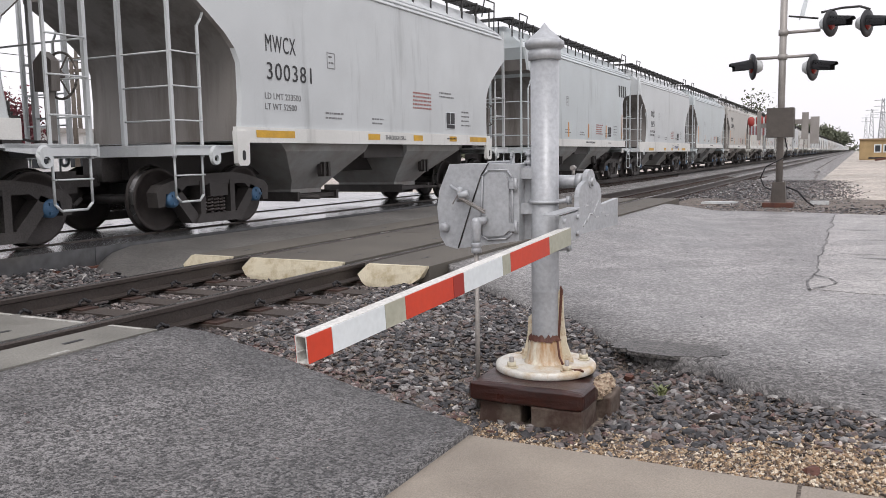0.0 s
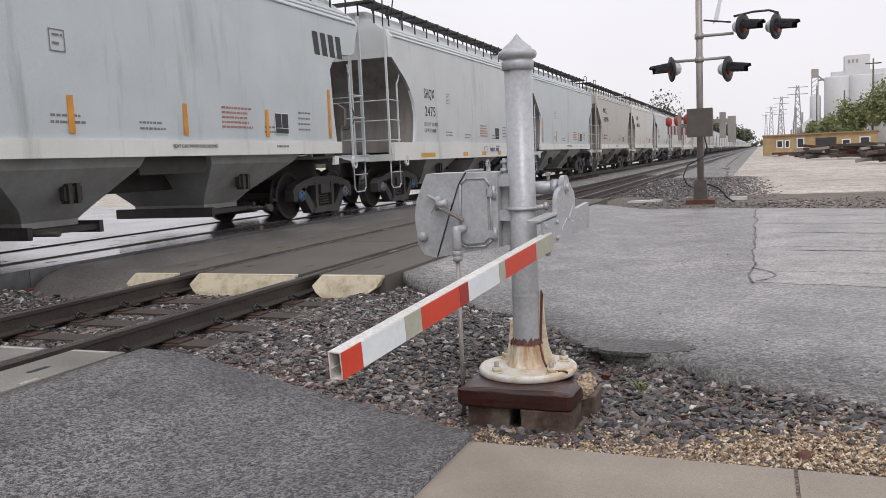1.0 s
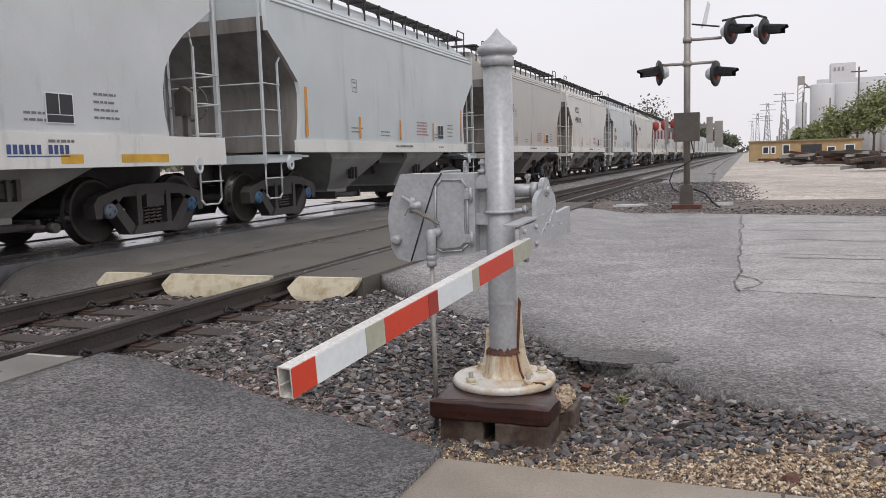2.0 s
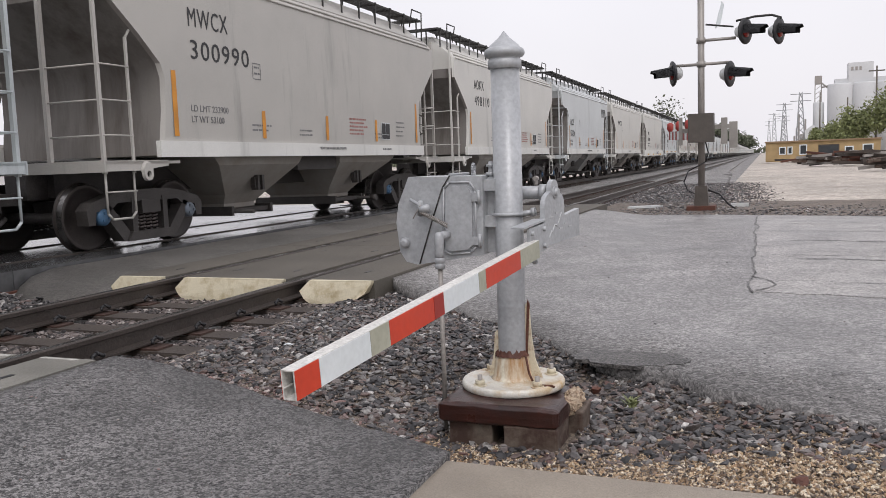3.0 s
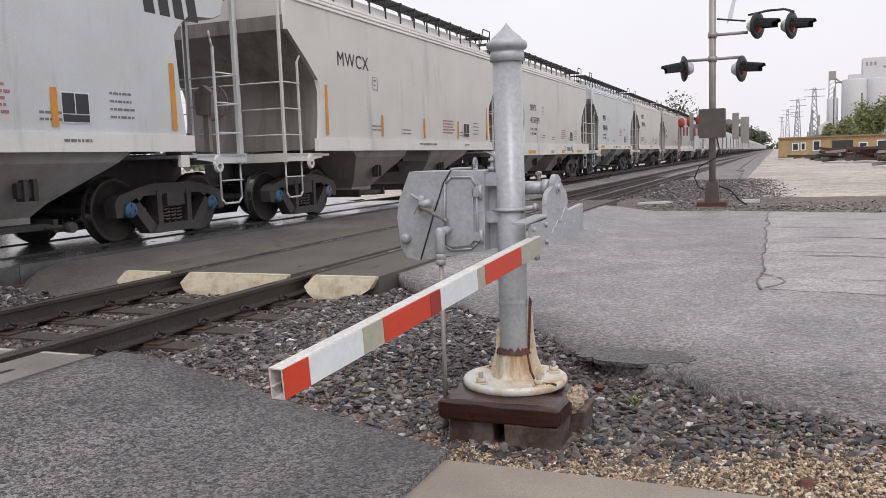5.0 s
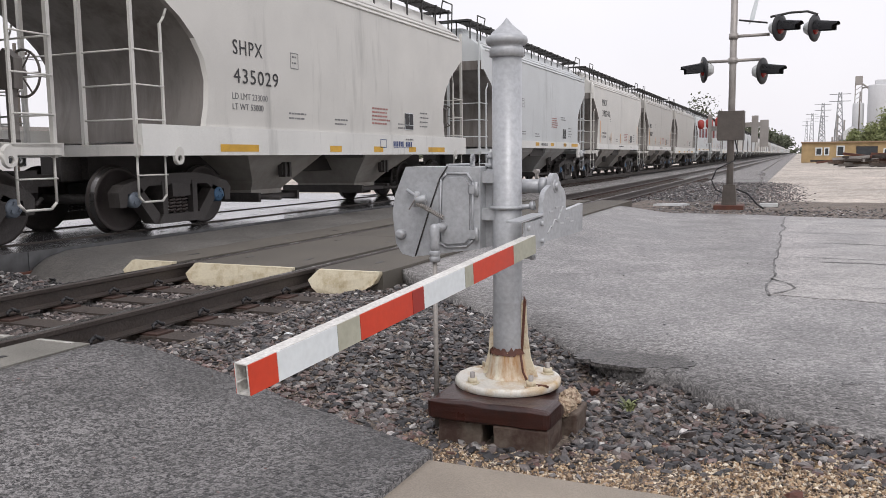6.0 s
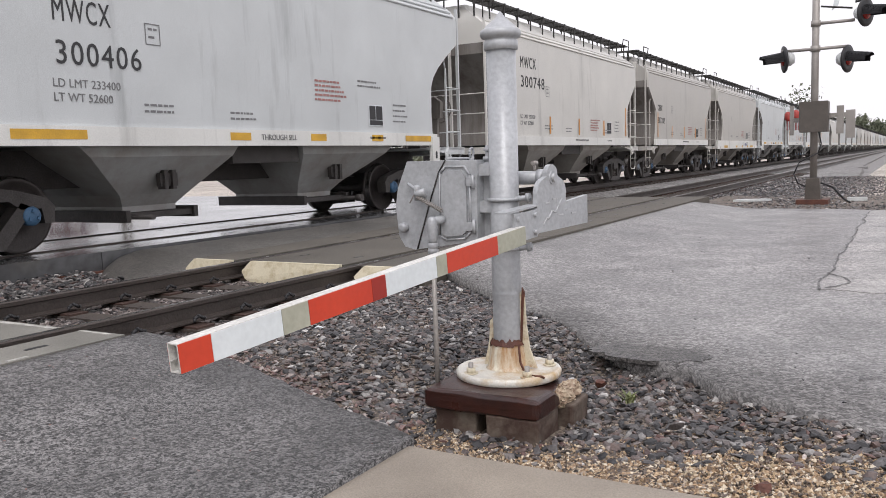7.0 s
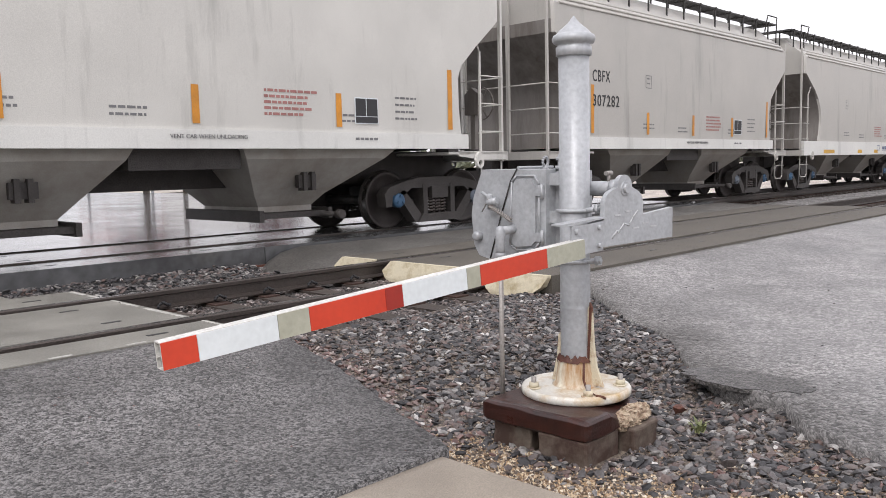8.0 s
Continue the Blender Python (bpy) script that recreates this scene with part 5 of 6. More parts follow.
lathe(bm, [(0.018, 0.722), (0.027, 0.726), (0.028, 0.748), (0.023, 0.752), (0.028, 0.757), (0.028, 0.775), (0.023, 0.782)], 16, Matrix.Translation((-0.325, -0.19, 0)))
gpart("conduit_elbow", bm, M["silver"], case, "white-silver conduit elbow")
bm = bmesh.new()
tube(bm, (-0.325, -0.19, -0.14), (-0.325, -0.19, 0.74), 0.0125, 12)
gpart("conduit", bm, M["galv"], label="dull grey conduit")
# U-bolts
for z in (0.995, 0.742):
    bm = bmesh.new()
    pts = [(-0.11, 0.1, z)] + [(0.0835 * math.cos(a), 0.0835 * math.sin(a), z) for a in [math.pi + 0.15 + i * (math.pi - 0.3) / 12 for i in range(13)]] + [(0.085, 0.03, z)]
    bent_bar(bm, pts, 0.0095, 10)
    u = gpart("u_bolt", bm, M["silver"])
    bm = bmesh.new()
    tube(bm, (0.06, -0.02, z + 0.0), (0.15, -0.0, z + 0.01), 0.014, 10)
    tube(bm, (0.125, 0.0, z + 0.008), (0.145, 0.0, z + 0.01), 0.025, 6)
    gpart("nut", bm, M["silver"], u)
# main shaft
bm = bmesh.new()
tube(bm, (-0.1, 0.12, 1.10), (0.23, 0.12, 1.10), 0.036, 18)
tube(bm, (0.14, 0.12, 1.10), (0.18, 0.12, 1.10), 0.044, 18)
gpart("shaft", bm, M["silver"])
bm = bmesh.new()
tube(bm, (0.12, 0.12, 1.13), (0.12, 0.12, 1.165), 0.009, 8)
tube(bm, (0.12, 0.095, 1.175), (0.12, 0.145, 1.175), 0.012, 8)
gpart("wing_nut", bm, M["galv"])

# counterweight plate and arm bracket
A = Matrix.Translation((0.2, 0, 0)) @ Matrix.Rotation(radians(-6.8), 4, "Z")
outline = [(-0.15, 0.825), (0.49, 0.838), (0.49, 0.992), (0.245, 0.968)] + arc(0.17, 1.02, 0.075, -20, 75, 7) + arc(0.10, 1.112, 0.055, -5, 185, 12) + arc(0.02, 1.02, 0.075, 105, 190, 7) + [(-0.06, 0.955), (-0.15, 0.945)]
bm = bmesh.new()
prism(bm, outline, -0.012, 0.014, "yz", A)
bevel(bm, 0.004, 2, 35)
cw = gpart("counterweight", bm, M["silver"], label="lobed silver counterweight plate")
bm = bmesh.new()
tube(bm, A @ Vector((0, 0.10, 1.10)), A @ Vector((0.035, 0.10, 1.10)), 0.024, 6)
tube(bm, A @ Vector((0, 0.10, 1.10)), A @ Vector((0.02, 0.10, 1.10)), 0.034, 14)
gpart("bolt", bm, M["silver"], cw)
bm = bmesh.new()
raised = [(0.0, 0.865), (0.04, 0.90), (0.05, 0.89), (0.09, 0.93), (0.13, 0.92), (0.16, 0.955), (0.2, 0.99)]
pipe(bm, [A @ Vector((0.014, y, z)) for y, z in raised], 0.0045, 6)
for y, z in ((0.02, 0.97), (0.10, 0.985), (0.16, 0.90), (0.24, 0.92), (0.30, 0.90)):
    box(bm, 0.013, 0.0165, y, y + 0.05, z, z + 0.008, A)
gpart("cast_marks", bm, M["caststeel"], cw)
bm = bmesh.new()
prism(bm, [(-0.30, 0.80), (-0.08, 0.815), (-0.08, 0.95), (-0.30, 0.94)], 0.014, 0.028, "yz", A)
prism(bm, [(-0.36, 0.943), (-0.06, 0.963), (-0.06, 0.972), (-0.36, 0.952)], -0.045, 0.026, "yz", A)
bevel(bm, 0.004, 1)
br = gpart("arm_bracket", bm, M["silver"])
for y, z in ((-0.27, 0.83), (-0.27, 0.915), (-0.11, 0.84), (-0.11, 0.925)):
    bm = bmesh.new()
    tube(bm, A @ Vector((0.02, y, z)), A @ Vector((0.045, y, z)), 0.014, 6)
    gpart("bolt", bm, M["silver"], br)

# the arm: an open channel with red and white sheets
tip, slope = Vector((0.042, -2.235, 0.716)), Vector((0.0918, 1.0, 0.083)).normalized()
side = Vector((1, -0.0918, 0)).normalized()
upv = side.cross(slope).normalized()
AM = Matrix.Translation(tip) @ Matrix((side, slope, upv)).transposed().to_4x4()
AL, AH, AW = 2.0, 0.088, 0.046
bm = bmesh.new()
box(bm, -AW, 0, 0, AL, -0.004, 0, AM)
box(bm, -AW, 0, 0, AL, -AH, -AH + 0.004, AM)
box(bm, -0.004, 0, 0, AL, -AH + 0.004, -0.004, AM)
box(bm, -AW, -AW + 0.004, 0, AL, -AH + 0.004, -0.004, AM)
box(bm, -AW + 0.004, -AW + 0.012, 0.0, 0.1, -AH * 0.62, -AH * 0.58, AM)
arm = gpart("gate_arm", bm, M["armtop"], label="hollow white channel arm")
seg = [(0.0, 0.117, "red"), (0.117, 0.40, "white"), (0.40, 0.523, "olive"), (0.523, 0.93, "red"), (0.93, 1.26, "white"), (1.26, 1.335, "olive"), (1.335, 1.74, "red"), (1.74, 2.0, "olive")]
for a, b, c in seg:
    bm = bmesh.new()
    box(bm, 0.0, 0.0022, a + 0.001, b - 0.001, -AH + 0.001, -0.002, AM)
    box(bm, -AW - 0.0022, -AW, a + 0.001, b - 0.001, -AH + 0.001, -0.002, AM)
    gpart("stripe", bm, M[c], arm, {"red": "red reflective stripe", "white": "white reflective stripe", "olive": "bare grey-green stretch"}[c])
bm = bmesh.new()
box(bm, 0.0022, 0.0034, 0.85, 0.93, -AH + 0.002, -0.003, AM)
gpart("stripe", bm, mat("darker red patch", (0.40, 0.03, 0.018), 0.45, 0, 0.06, 3, 40, 0.05), arm, "darker red overlap")

# footing under the gate
bm = bmesh.new()
box(bm, -0.285, 0.345, -0.41, 0.17, -0.03, 0.075)
bmesh.ops.subdivide_edges(bm, edges=bm.edges[:], cuts=5, use_grid_fill=True)
bevel(bm, 0.03, 3)
for v in bm.verts:
    v.co += 0.007 * noise.noise_vector(v.co * 9) + 0.004 * noise.noise_vector(v.co * 25)
    if v.co.x > 0.2 and v.co.y > -0.2:
        v.co.z -= 0.25 * (v.co.x - 0.2) * (v.co.z > 0.02)
        v.co.x -= 0.16 * (v.co.y + 0.2)
tagged(part("footing_slab", bm, M["rustblock"]), "rust-stained red-brown slab under the gate mast", "footing slab")
bm = bmesh.new()
bmesh.ops.create_icosphere(bm, subdivisions=5, radius=1)
for v in bm.verts:
    v.co = Vector((0.318 + 0.05 * v.co.x, 0.0 + 0.15 * v.co.y, 0.005 + 0.052 * v.co.z)) + 0.02 * noise.noise_vector(v.co * 2.6) + 0.012 * noise.noise_vector(v.co * 7) + 0.007 * noise.noise_vector(v.co * 17)
tagged(part("broken_mortar", bm, M["mortar"]), "crumbling rust-tinted mortar at the slab's edge", "mortar")
for x0, x1, y0, y1 in ((-0.24, -0.01, -0.37, -0.1), (0.06, 0.33, -0.40, -0.12), (0.1, 0.39, -0.09, 0.13), (-0.22, 0.02, -0.08, 0.15)):
    bm = bmesh.new()
    box(bm, x0, x1, y0, y1, -0.19, -0.022)
    bmesh.ops.subdivide_edges(bm, edges=bm.edges[:], cuts=2, use_grid_fill=True)
    bevel(bm, 0.012, 2)
    for v in bm.verts:
        v.co += 0.008 * noise.noise_vector(v.co * 14)
    tagged(part("concrete_block", bm, M["block"]), "stained concrete block carrying the footing slab", "concrete block", "blocks under the footing")


# ---------- far signal mast ----------
SX, SY = -0.06, 15.75
sig = empty("crossing_signal", pose(SX, SY, 0.0))
tagged(sig, "grey signal mast with hooded red flashing lamps", "crossing signal")
bm = bmesh.new()
box(bm, -0.32, 0.32, -0.3, 0.3, -0.1, 0.09)
bevel(bm, 0.02, 1)
part("footing", bm, M["rust"], sig, "rusty base slab")
bm = bmesh.new()
prism(bm, [(-0.16, 0.09), (0.16, 0.09), (0.13, 0.55), (-0.13, 0.55)], -0.14, 0.14, "xz")
bevel(bm, 0.02, 1)
part("base_casting", bm, M["casebox"], sig)
bm = bmesh.new()
tube(bm, (0, 0, 0.5), (0, 0, 5.6), 0.075, 16)
part("pole", bm, M["galv"], sig)
for z, x0, x1 in ((3.32, -0.68, 0.65), (3.85, -0.05, 0.75), (4.85, -0.35, 0.5)):
    bm = bmesh.new()
    tube(bm, (x0, 0, z), (x1, 0, z), 0.035, 10)
    lathe(bm, [(0.1, z - 0.06), (0.1, z + 0.06)], 16)
    part("crossarm", bm, M["galv"], sig)
bm = bmesh.new()
pipe(bm, [(0.1, 0, 4.2), (0.7, 0, 4.1)], 0.02, 8)
pipe(bm, [(0.75, 0, 4.22), (1.15, 0, 4.28), (1.5, 0, 4.28), (1.7, 0, 4.2)], 0.025, 8)
part("lamp_bracket", bm, M["dark"], sig)


def lamp(x, z, yaw, tilt):
    """A flashing lamp: round backboard, housing, lens and long hood, aimed along its own +x."""
    h = empty("flasher", pose(x, 0, z, 0, tilt, yaw))
    h.parent = sig
    bm = bmesh.new()
    lathe(bm, [(0.02, -0.06), (0.26, -0.03), (0.29, 0.0), (0.29, 0.02), (0.2, 0.03)], 28, axis="X")
    part("backboard", bm, M["hood"], h)
    bm = bmesh.new()
    lathe(bm, [(0.03, -0.22), (0.1, -0.2), (0.15, -0.12), (0.16, -0.05)], 20, axis="X")
    part("housing", bm, M["debris"], h, "pale lamp housing")
    bm = bmesh.new()
    lathe(bm, [(0.145, 0.02), (0.14, 0.05), (0.08, 0.075), (0.02, 0.08)], 20, axis="X")
    part("lens", bm, M["lens"], h, "red lens")
    bm = bmesh.new()
    n = 16
    a = [bm.verts.new((0.02, 0.165 * math.cos(math.radians(-20 + 220 * i / n)), 0.165 * math.sin(math.radians(-20 + 220 * i / n)))) for i in range(n + 1)]
    b = [bm.verts.new((0.5 if 3 < i < 13 else 0.42, 0.13 * math.cos(math.radians(-20 + 220 * i / n)), 0.13 * math.sin(math.radians(-20 + 220 * i / n)) - 0.02)) for i in range(n + 1)]
    for i in range(n):
        bm.faces.new((a[i], a[i + 1], b[i + 1], b[i])).smooth = True
    bmesh.ops.solidify(bm, geom=bm.faces[:], thickness=0.008)
    part("hood", bm, M["hood"], h)


for x, z, yaw in ((-0.62, 3.15, 200), (0.62, 3.06, -20), (0.94, 3.98, -28), (1.64, 3.92, -24)):
    lamp(x, z, yaw, 3)
bm = bmesh.new()
prism(bm, [(0.3, 4.1), (0.42, 4.2), (0.5, 4.62), (0.44, 4.7), (0.34, 4.3)], 0.06, 0.09, "xz")
part("sign_panel", bm, M["white"], sig, "white sign seen edge on")
bm = bmesh.new()
box(bm, -0.28, 0.28, -0.24, 0.24, 1.55, 2.2)
bevel(bm, 0.11, 4)
part("mechanism_case", bm, M["casebox"], sig, "brown-grey mechanism case")
bm = bmesh.new()
box(bm, -0.52, -0.44, 0.2, 0.3, 1.5, 2.15)
box(bm, -0.46, -0.1, 0.22, 0.28, 1.78, 1.88)
part("counterweight", bm, M["galv"], sig)
bm = bmesh.new()
box(bm, 0.42, 0.56, 0.2, 0.3, 1.5, 2.1)
box(bm, 0.6, 0.78, 0.2, 0.34, 1.4, 2.0)
box(bm, 0.1, 0.7, 0.22, 0.3, 1.85, 1.95)
part("counterweight", bm, M["galv"], sig)
bm = bmesh.new()
pipe(bm, [(0.1, -0.1, 1.55), (0.16, -0.14, 1.3), (0.1, -0.12, 1.1), (-0.28, -0.14, 0.9), (-0.38, -0.15, 0.65), (-0.3, -0.12, 0.45), (-0.1, -0.1, 0.35)], 0.014, 8)
part("cable", bm, M["black"], sig, "black hanging cable")
bm = bmesh.new()
pipe(bm, [(0.15, -0.05, 0.45), (0.4, -0.08, 0.35), (0.6, -0.15, 0.12), (0.75, -0.2, 0.02)], 0.02, 8)
part("cable", bm, M["black"], sig, "black hanging cable")
# its arm, placed and angled to fit the camera's view
a0, a1 = Vector((0.0, 0.35, 1.72)), Vector((-1.45, 7.4, 1.90))
dv = (a1 - a0)
L2 = dv.length
MM = Matrix.Translation(a0) @ Matrix((dv.normalized().cross(Vector((0, 0, 1))).normalized(), dv.normalized(), Vector((0, 0, 1)))).transposed().to_4x4()
n = 16
for k in range(n):
    bm = bmesh.new()
    box(bm, -0.03, 0.03, L2 * k / n, L2 * (k + 1) / n - 0.002, -0.13, 0.13, MM)
    part("arm_section", bm, M["redpaint"] if k % 2 else M["white"], sig)
for k in (0.35, 0.65, 0.98):
    bm = bmesh.new()
    lathe(bm, [(0.05, 0.13), (0.1, 0.2), (0.1, 0.36), (0.04, 0.42)], 12, MM @ Matrix.Translation((0, L2 * k, 0)))
    part("arm_lamp", bm, M["redpaint"], sig, "red arm lamp")

bm = bmesh.new()
prism(bm, [(-1.85, 16.35), (-1.3, 16.5), (-1.05, 16.8), (-1.25, 16.85), (-1.8, 16.6)], 0.0, 0.05, "xy")
bevel(bm, 0.01, 1)
tagged(part("plastic_scrap", bm, M["debris"]), "pale plastic scrap lying on the stones", "scrap")
bm = bmesh.new()
box(bm, 0.55, 0.95, 16.75, 16.95, -0.03, 0.07)
bevel(bm, 0.02, 1)
tagged(part("white_block", bm, M["debris"]), "small white block on the gravel", "block")


# ---------- loose stone ----------
def stones(name, spots, sizes, material, label, faces=20, flat=0.5, seed=1, lift=0.3):
    """Many small angular stones in one mesh; spots: array of x, y, z."""
    rg = np.random.default_rng(seed)
    if faces == 20:
        p = (1 + 5 ** 0.5) / 2
        base = np.array([(-1, p, 0), (1, p, 0), (-1, -p, 0), (1, -p, 0), (0, -1, p), (0, 1, p), (0, -1, -p), (0, 1, -p), (p, 0, -1), (p, 0, 1), (-p, 0, -1), (-p, 0, 1)], float) / 1.9
        tri = np.array([(0, 11, 5), (0, 5, 1), (0, 1, 7), (0, 7, 10), (0, 10, 11), (1, 5, 9), (5, 11, 4), (11, 10, 2), (10, 7, 6), (7, 1, 8), (3, 9, 4), (3, 4, 2), (3, 2, 6), (3, 6, 8), (3, 8, 9), (4, 9, 5), (2, 4, 11), (6, 2, 10), (8, 6, 7), (9, 8, 1)])
    else:
        base = np.array([(1, 0, 0), (-1, 0, 0), (0, 1, 0), (0, -1, 0), (0, 0, 1), (0, 0, -1)], float)
        tri = np.array([(0, 2, 4), (2, 1, 4), (1, 3, 4), (3, 0, 4), (2, 0, 5), (1, 2, 5), (3, 1, 5), (0, 3, 5)])
    n, k = len(spots), len(base)
    v = base[None] * (1 + rg.uniform(-0.5, 0.5, (n, k, 3)))
    v[..., 1] *= rg.uniform(0.42, 0.95, (n, 1))
    v[..., 2] *= rg.uniform(flat * 0.6, flat, (n, 1))
    for ax, amount in ((0, 0.5), (1, 0.5), (2, math.pi)):
        a = rg.uniform(-amount, amount, n)
        c, s = np.cos(a)[:, None], np.sin(a)[:, None]
        i, j = [(1, 2), (0, 2), (0, 1)][ax]
        vi, vj = v[..., i].copy(), v[..., j].copy()
        v[..., i], v[..., j] = c * vi - s * vj, s * vi + c * vj
    size = sizes[0] + (sizes[1] - sizes[0]) * rg.uniform(0, 1, n) ** 1.7
    v = v * size[:, None, None] + spots[:, None, :]
    v[..., 2] += (size * lift)[:, None]
    me = bpy.data.meshes.new(name)
    verts = v.reshape(-1, 3)
    fs = (tri[None] + (np.arange(n) * k)[:, None, None]).reshape(-1, 3)
    me.vertices.add(len(verts))
    me.vertices.foreach_set("co", verts.astype(np.float32).ravel())
    me.loops.add(fs.size)
    me.loops.foreach_set("vertex_index", fs.astype(np.int32).ravel())
    me.polygons.add(len(fs))
    me.polygons.foreach_set("loop_start", np.arange(0, fs.size, 3, dtype=np.int32))
    me.update(calc_edges=True)
    me.validate()
    me.shade_flat()
    me.materials.append(material)
    return tagged(new(name, me), label, "gravel", kind="stuff")


rg = np.random.default_rng(5)


def scatter(n, x0, x1, y0, y1, keep, zf):
    xs, ys = rg.uniform(x0, x1, n), rg.uniform(y0, y1, n)
    out = [(x, y, zf(x, y)) for x, y in zip(xs.tolist(), ys.tolist()) if keep(x, y)]
    return np.array(out)


def open_ground(x, y):
    """Ground between footpath, footway, road and track."""
    if x < -2.45 or y > edge_y(x) + 0.06:
        return False
    if x < 0 and y < path_y(x) - 0.02:
        return False
    if x >= -0.03 and y < -0.95:
        return False
    return not (-0.24 < x < 0.36 and -0.36 < y < 0.24)


def tan_share(x, y):
    """How far the pea gravel, not the ballast, covers the ground."""
    d = y + 0.93 if x > 0 else math.hypot(x, y + 0.93)
    return 1 - smooth(0.2, 0.78 + 0.35 * noise.noise(Vector((x * 2, y * 2, 9))), d - max(x - 0.6, 0) * 0.05)


def red_share(x, y):
    d = y - path_y(x)
    return (1 - smooth(0.1, 0.55, d)) if x < -0.1 else 0.12


def stony(x, y):
    return open_ground(x, y) and (x > 2.6 or rg.random() > tan_share(x, y))


pts = scatter(62000, -2.45, 4.6, -0.95, 4.2, stony, fill_z)
isred = np.array([rg.random() < 0.75 * red_share(x, y) for x, y, _ in pts])
stones("ballast_stones", pts[~isred], (0.007, 0.036), M["ballast"], "loose dark grey angular ballast stones", seed=2)
stones("reddish_stones", pts[isred], (0.006, 0.03), M["redstone"], "loose reddish angular stones by the footpath", seed=3)
pts = scatter(60000, -0.5, 4.6, -0.96, 0.3, lambda x, y: open_ground(x, y) and rg.random() < tan_share(x, y) + 0.06, fill_z)
stones("pea_gravel", pts, (0.006, 0.014), M["tangravel"], "fine tan pea gravel beside the footway", faces=8, flat=0.9, seed=4)


pts = scatter(60000, -2.45, 4.6, -0.95, 2.6, lambda x, y: open_ground(x, y) and rg.random() < 0.8, fill_z)
stones("fine_grit", pts, (0.004, 0.011), stone("fine brown grit", [(0.0, (0.022, 0.018, 0.016)), (0.35, (0.07, 0.055, 0.045)), (0.65, (0.14, 0.105, 0.085)), (0.95, (0.34, 0.28, 0.23))]), "fine damp brown grit between the stones", faces=8, flat=0.9, seed=14, lift=0.9)


def in_track(x, y):
    for r in (NEAR_L, NEAR_R, FAR_L, FAR_R):
        if abs(x - r) < 0.08:
            return False
    return True


def tie_cover(x, y):
    """Fewer stones on the ties than between them."""
    f = (y + 5.4) / 0.5456
    d = abs(f - round(f)) * 0.5456
    return d > 0.115 or rg.random() < 0.4


pts = scatter(19000, -5.9, -2.3, -0.4, 2.75, lambda x, y: in_track(x, y) and tie_cover(x, y), lambda x, y: -0.045)
stones("track_stones", pts, (0.014, 0.04), M["trackstone"], "brown-grey ballast stones between the ties", seed=6)
pts = scatter(6000, -10.2, -5.3, -0.95, 2.3, lambda x, y: in_track(x, y) and x < -5.2 and (x > -6.7 or y < -0.5), lambda x, y: -0.02 + (LIFT * smooth(-5.6, -6.9, x)))
stones("median_stones", pts, (0.018, 0.045), M["ballast"], "grey ballast stones between the two tracks", seed=7)
pts = scatter(40000, -3.2, 7.5, 11.5, 34.0, lambda x, y: y > 13.85 - 0.3 * max(x, 0) and rg.random() < (1 - smooth(0.6, 4.6, y - 13.9 + 0.3 * max(x, 0)) + (0.8 * (1 - smooth(0.0, 1.8, x - 0.45 + 0.035 * (y - 17))) if y > 17 else 0) if x > 0.3 - 0.06 * (y - 16) else 1), lambda x, y: -0.025)
stones("roadside_stones", pts, (0.02, 0.055), M["ballast"], "grey ballast stones by the signal mast", faces=8, seed=8)
pts = scatter(900, -2.2, 4, 0.3, 9, lambda x, y: y > edge_y(x) and rg.random() < 0.9 - 0.8 * smooth(0.0, 1.6, y - edge_y(x)), lambda x, y: road_z(x, y) - 0.002)
stones("stray_stones", pts, (0.005, 0.016), M["ballast"], "stray grit lying on the road", faces=8, seed=9)
pts = scatter(120, -2.4, 0.0, -2.4, 0.0, lambda x, y: y < path_y(x), lambda x, y: road_z(x, y) - 0.002)
stones("stray_grit", pts, (0.004, 0.010), M["redstone"], "stray grit lying on the footpath", faces=8, seed=10)
for x, y, z, s, c in ((0.37, 0.38, -0.05, 0.05, "rust"), (1.39, -0.82, 0.0, 0.035, "rust"), (-1.95, 0.86, 0.0, 0.03, "white"), (0.95, -0.3, 0.0, 0.045, "ballast")):
    stones("large_stone", np.array([(x, y, z)]), (s, s), M[c], "single larger loose stone on the ballast", seed=int(abs(x) * 100))["kind"] = ""


# ---------- beyond ----------
def beam_pile(x, y, n, seed, label, length=2.4):
    th = empty("scrap_pile", pose(x, y, -0.03))
    r = random.Random(seed)
    for k in range(n):
        bm = bmesh.new()
        l = r.uniform(0.7, 1.0) * length
        m = Matrix.Translation((r.uniform(-1, 1) * length * 0.5, r.uniform(-1, 1) * 0.8, 0.12 + 0.22 * (k // 5) + r.uniform(0, 0.05))) @ Matrix.Rotation(radians(r.uniform(-40, 40)), 4, "Z") @ Matrix.Rotation(radians(r.uniform(-7, 7)), 4, "Y")
        box(bm, -l / 2, l / 2, -0.12, 0.12, -0.11, 0.11, m)
        part("beam", bm, r.choice((M["tie"], M["rust"], M["galv"], M["tie"], M["block"])), th)
    return tagged(th, label, "scrap pile", "piles in the yard")


for k, (x, y, n) in enumerate(((7.2, 78, 22), (9.6, 74, 24), (12.4, 80, 20), (9.2, 55, 16), (11.4, 52, 14), (13.8, 56, 14), (5.6, 92, 9))):
    beam_pile(x, y, n, k, "heap of old ties and rusty steel", 3.2 if y > 60 else 2.4)

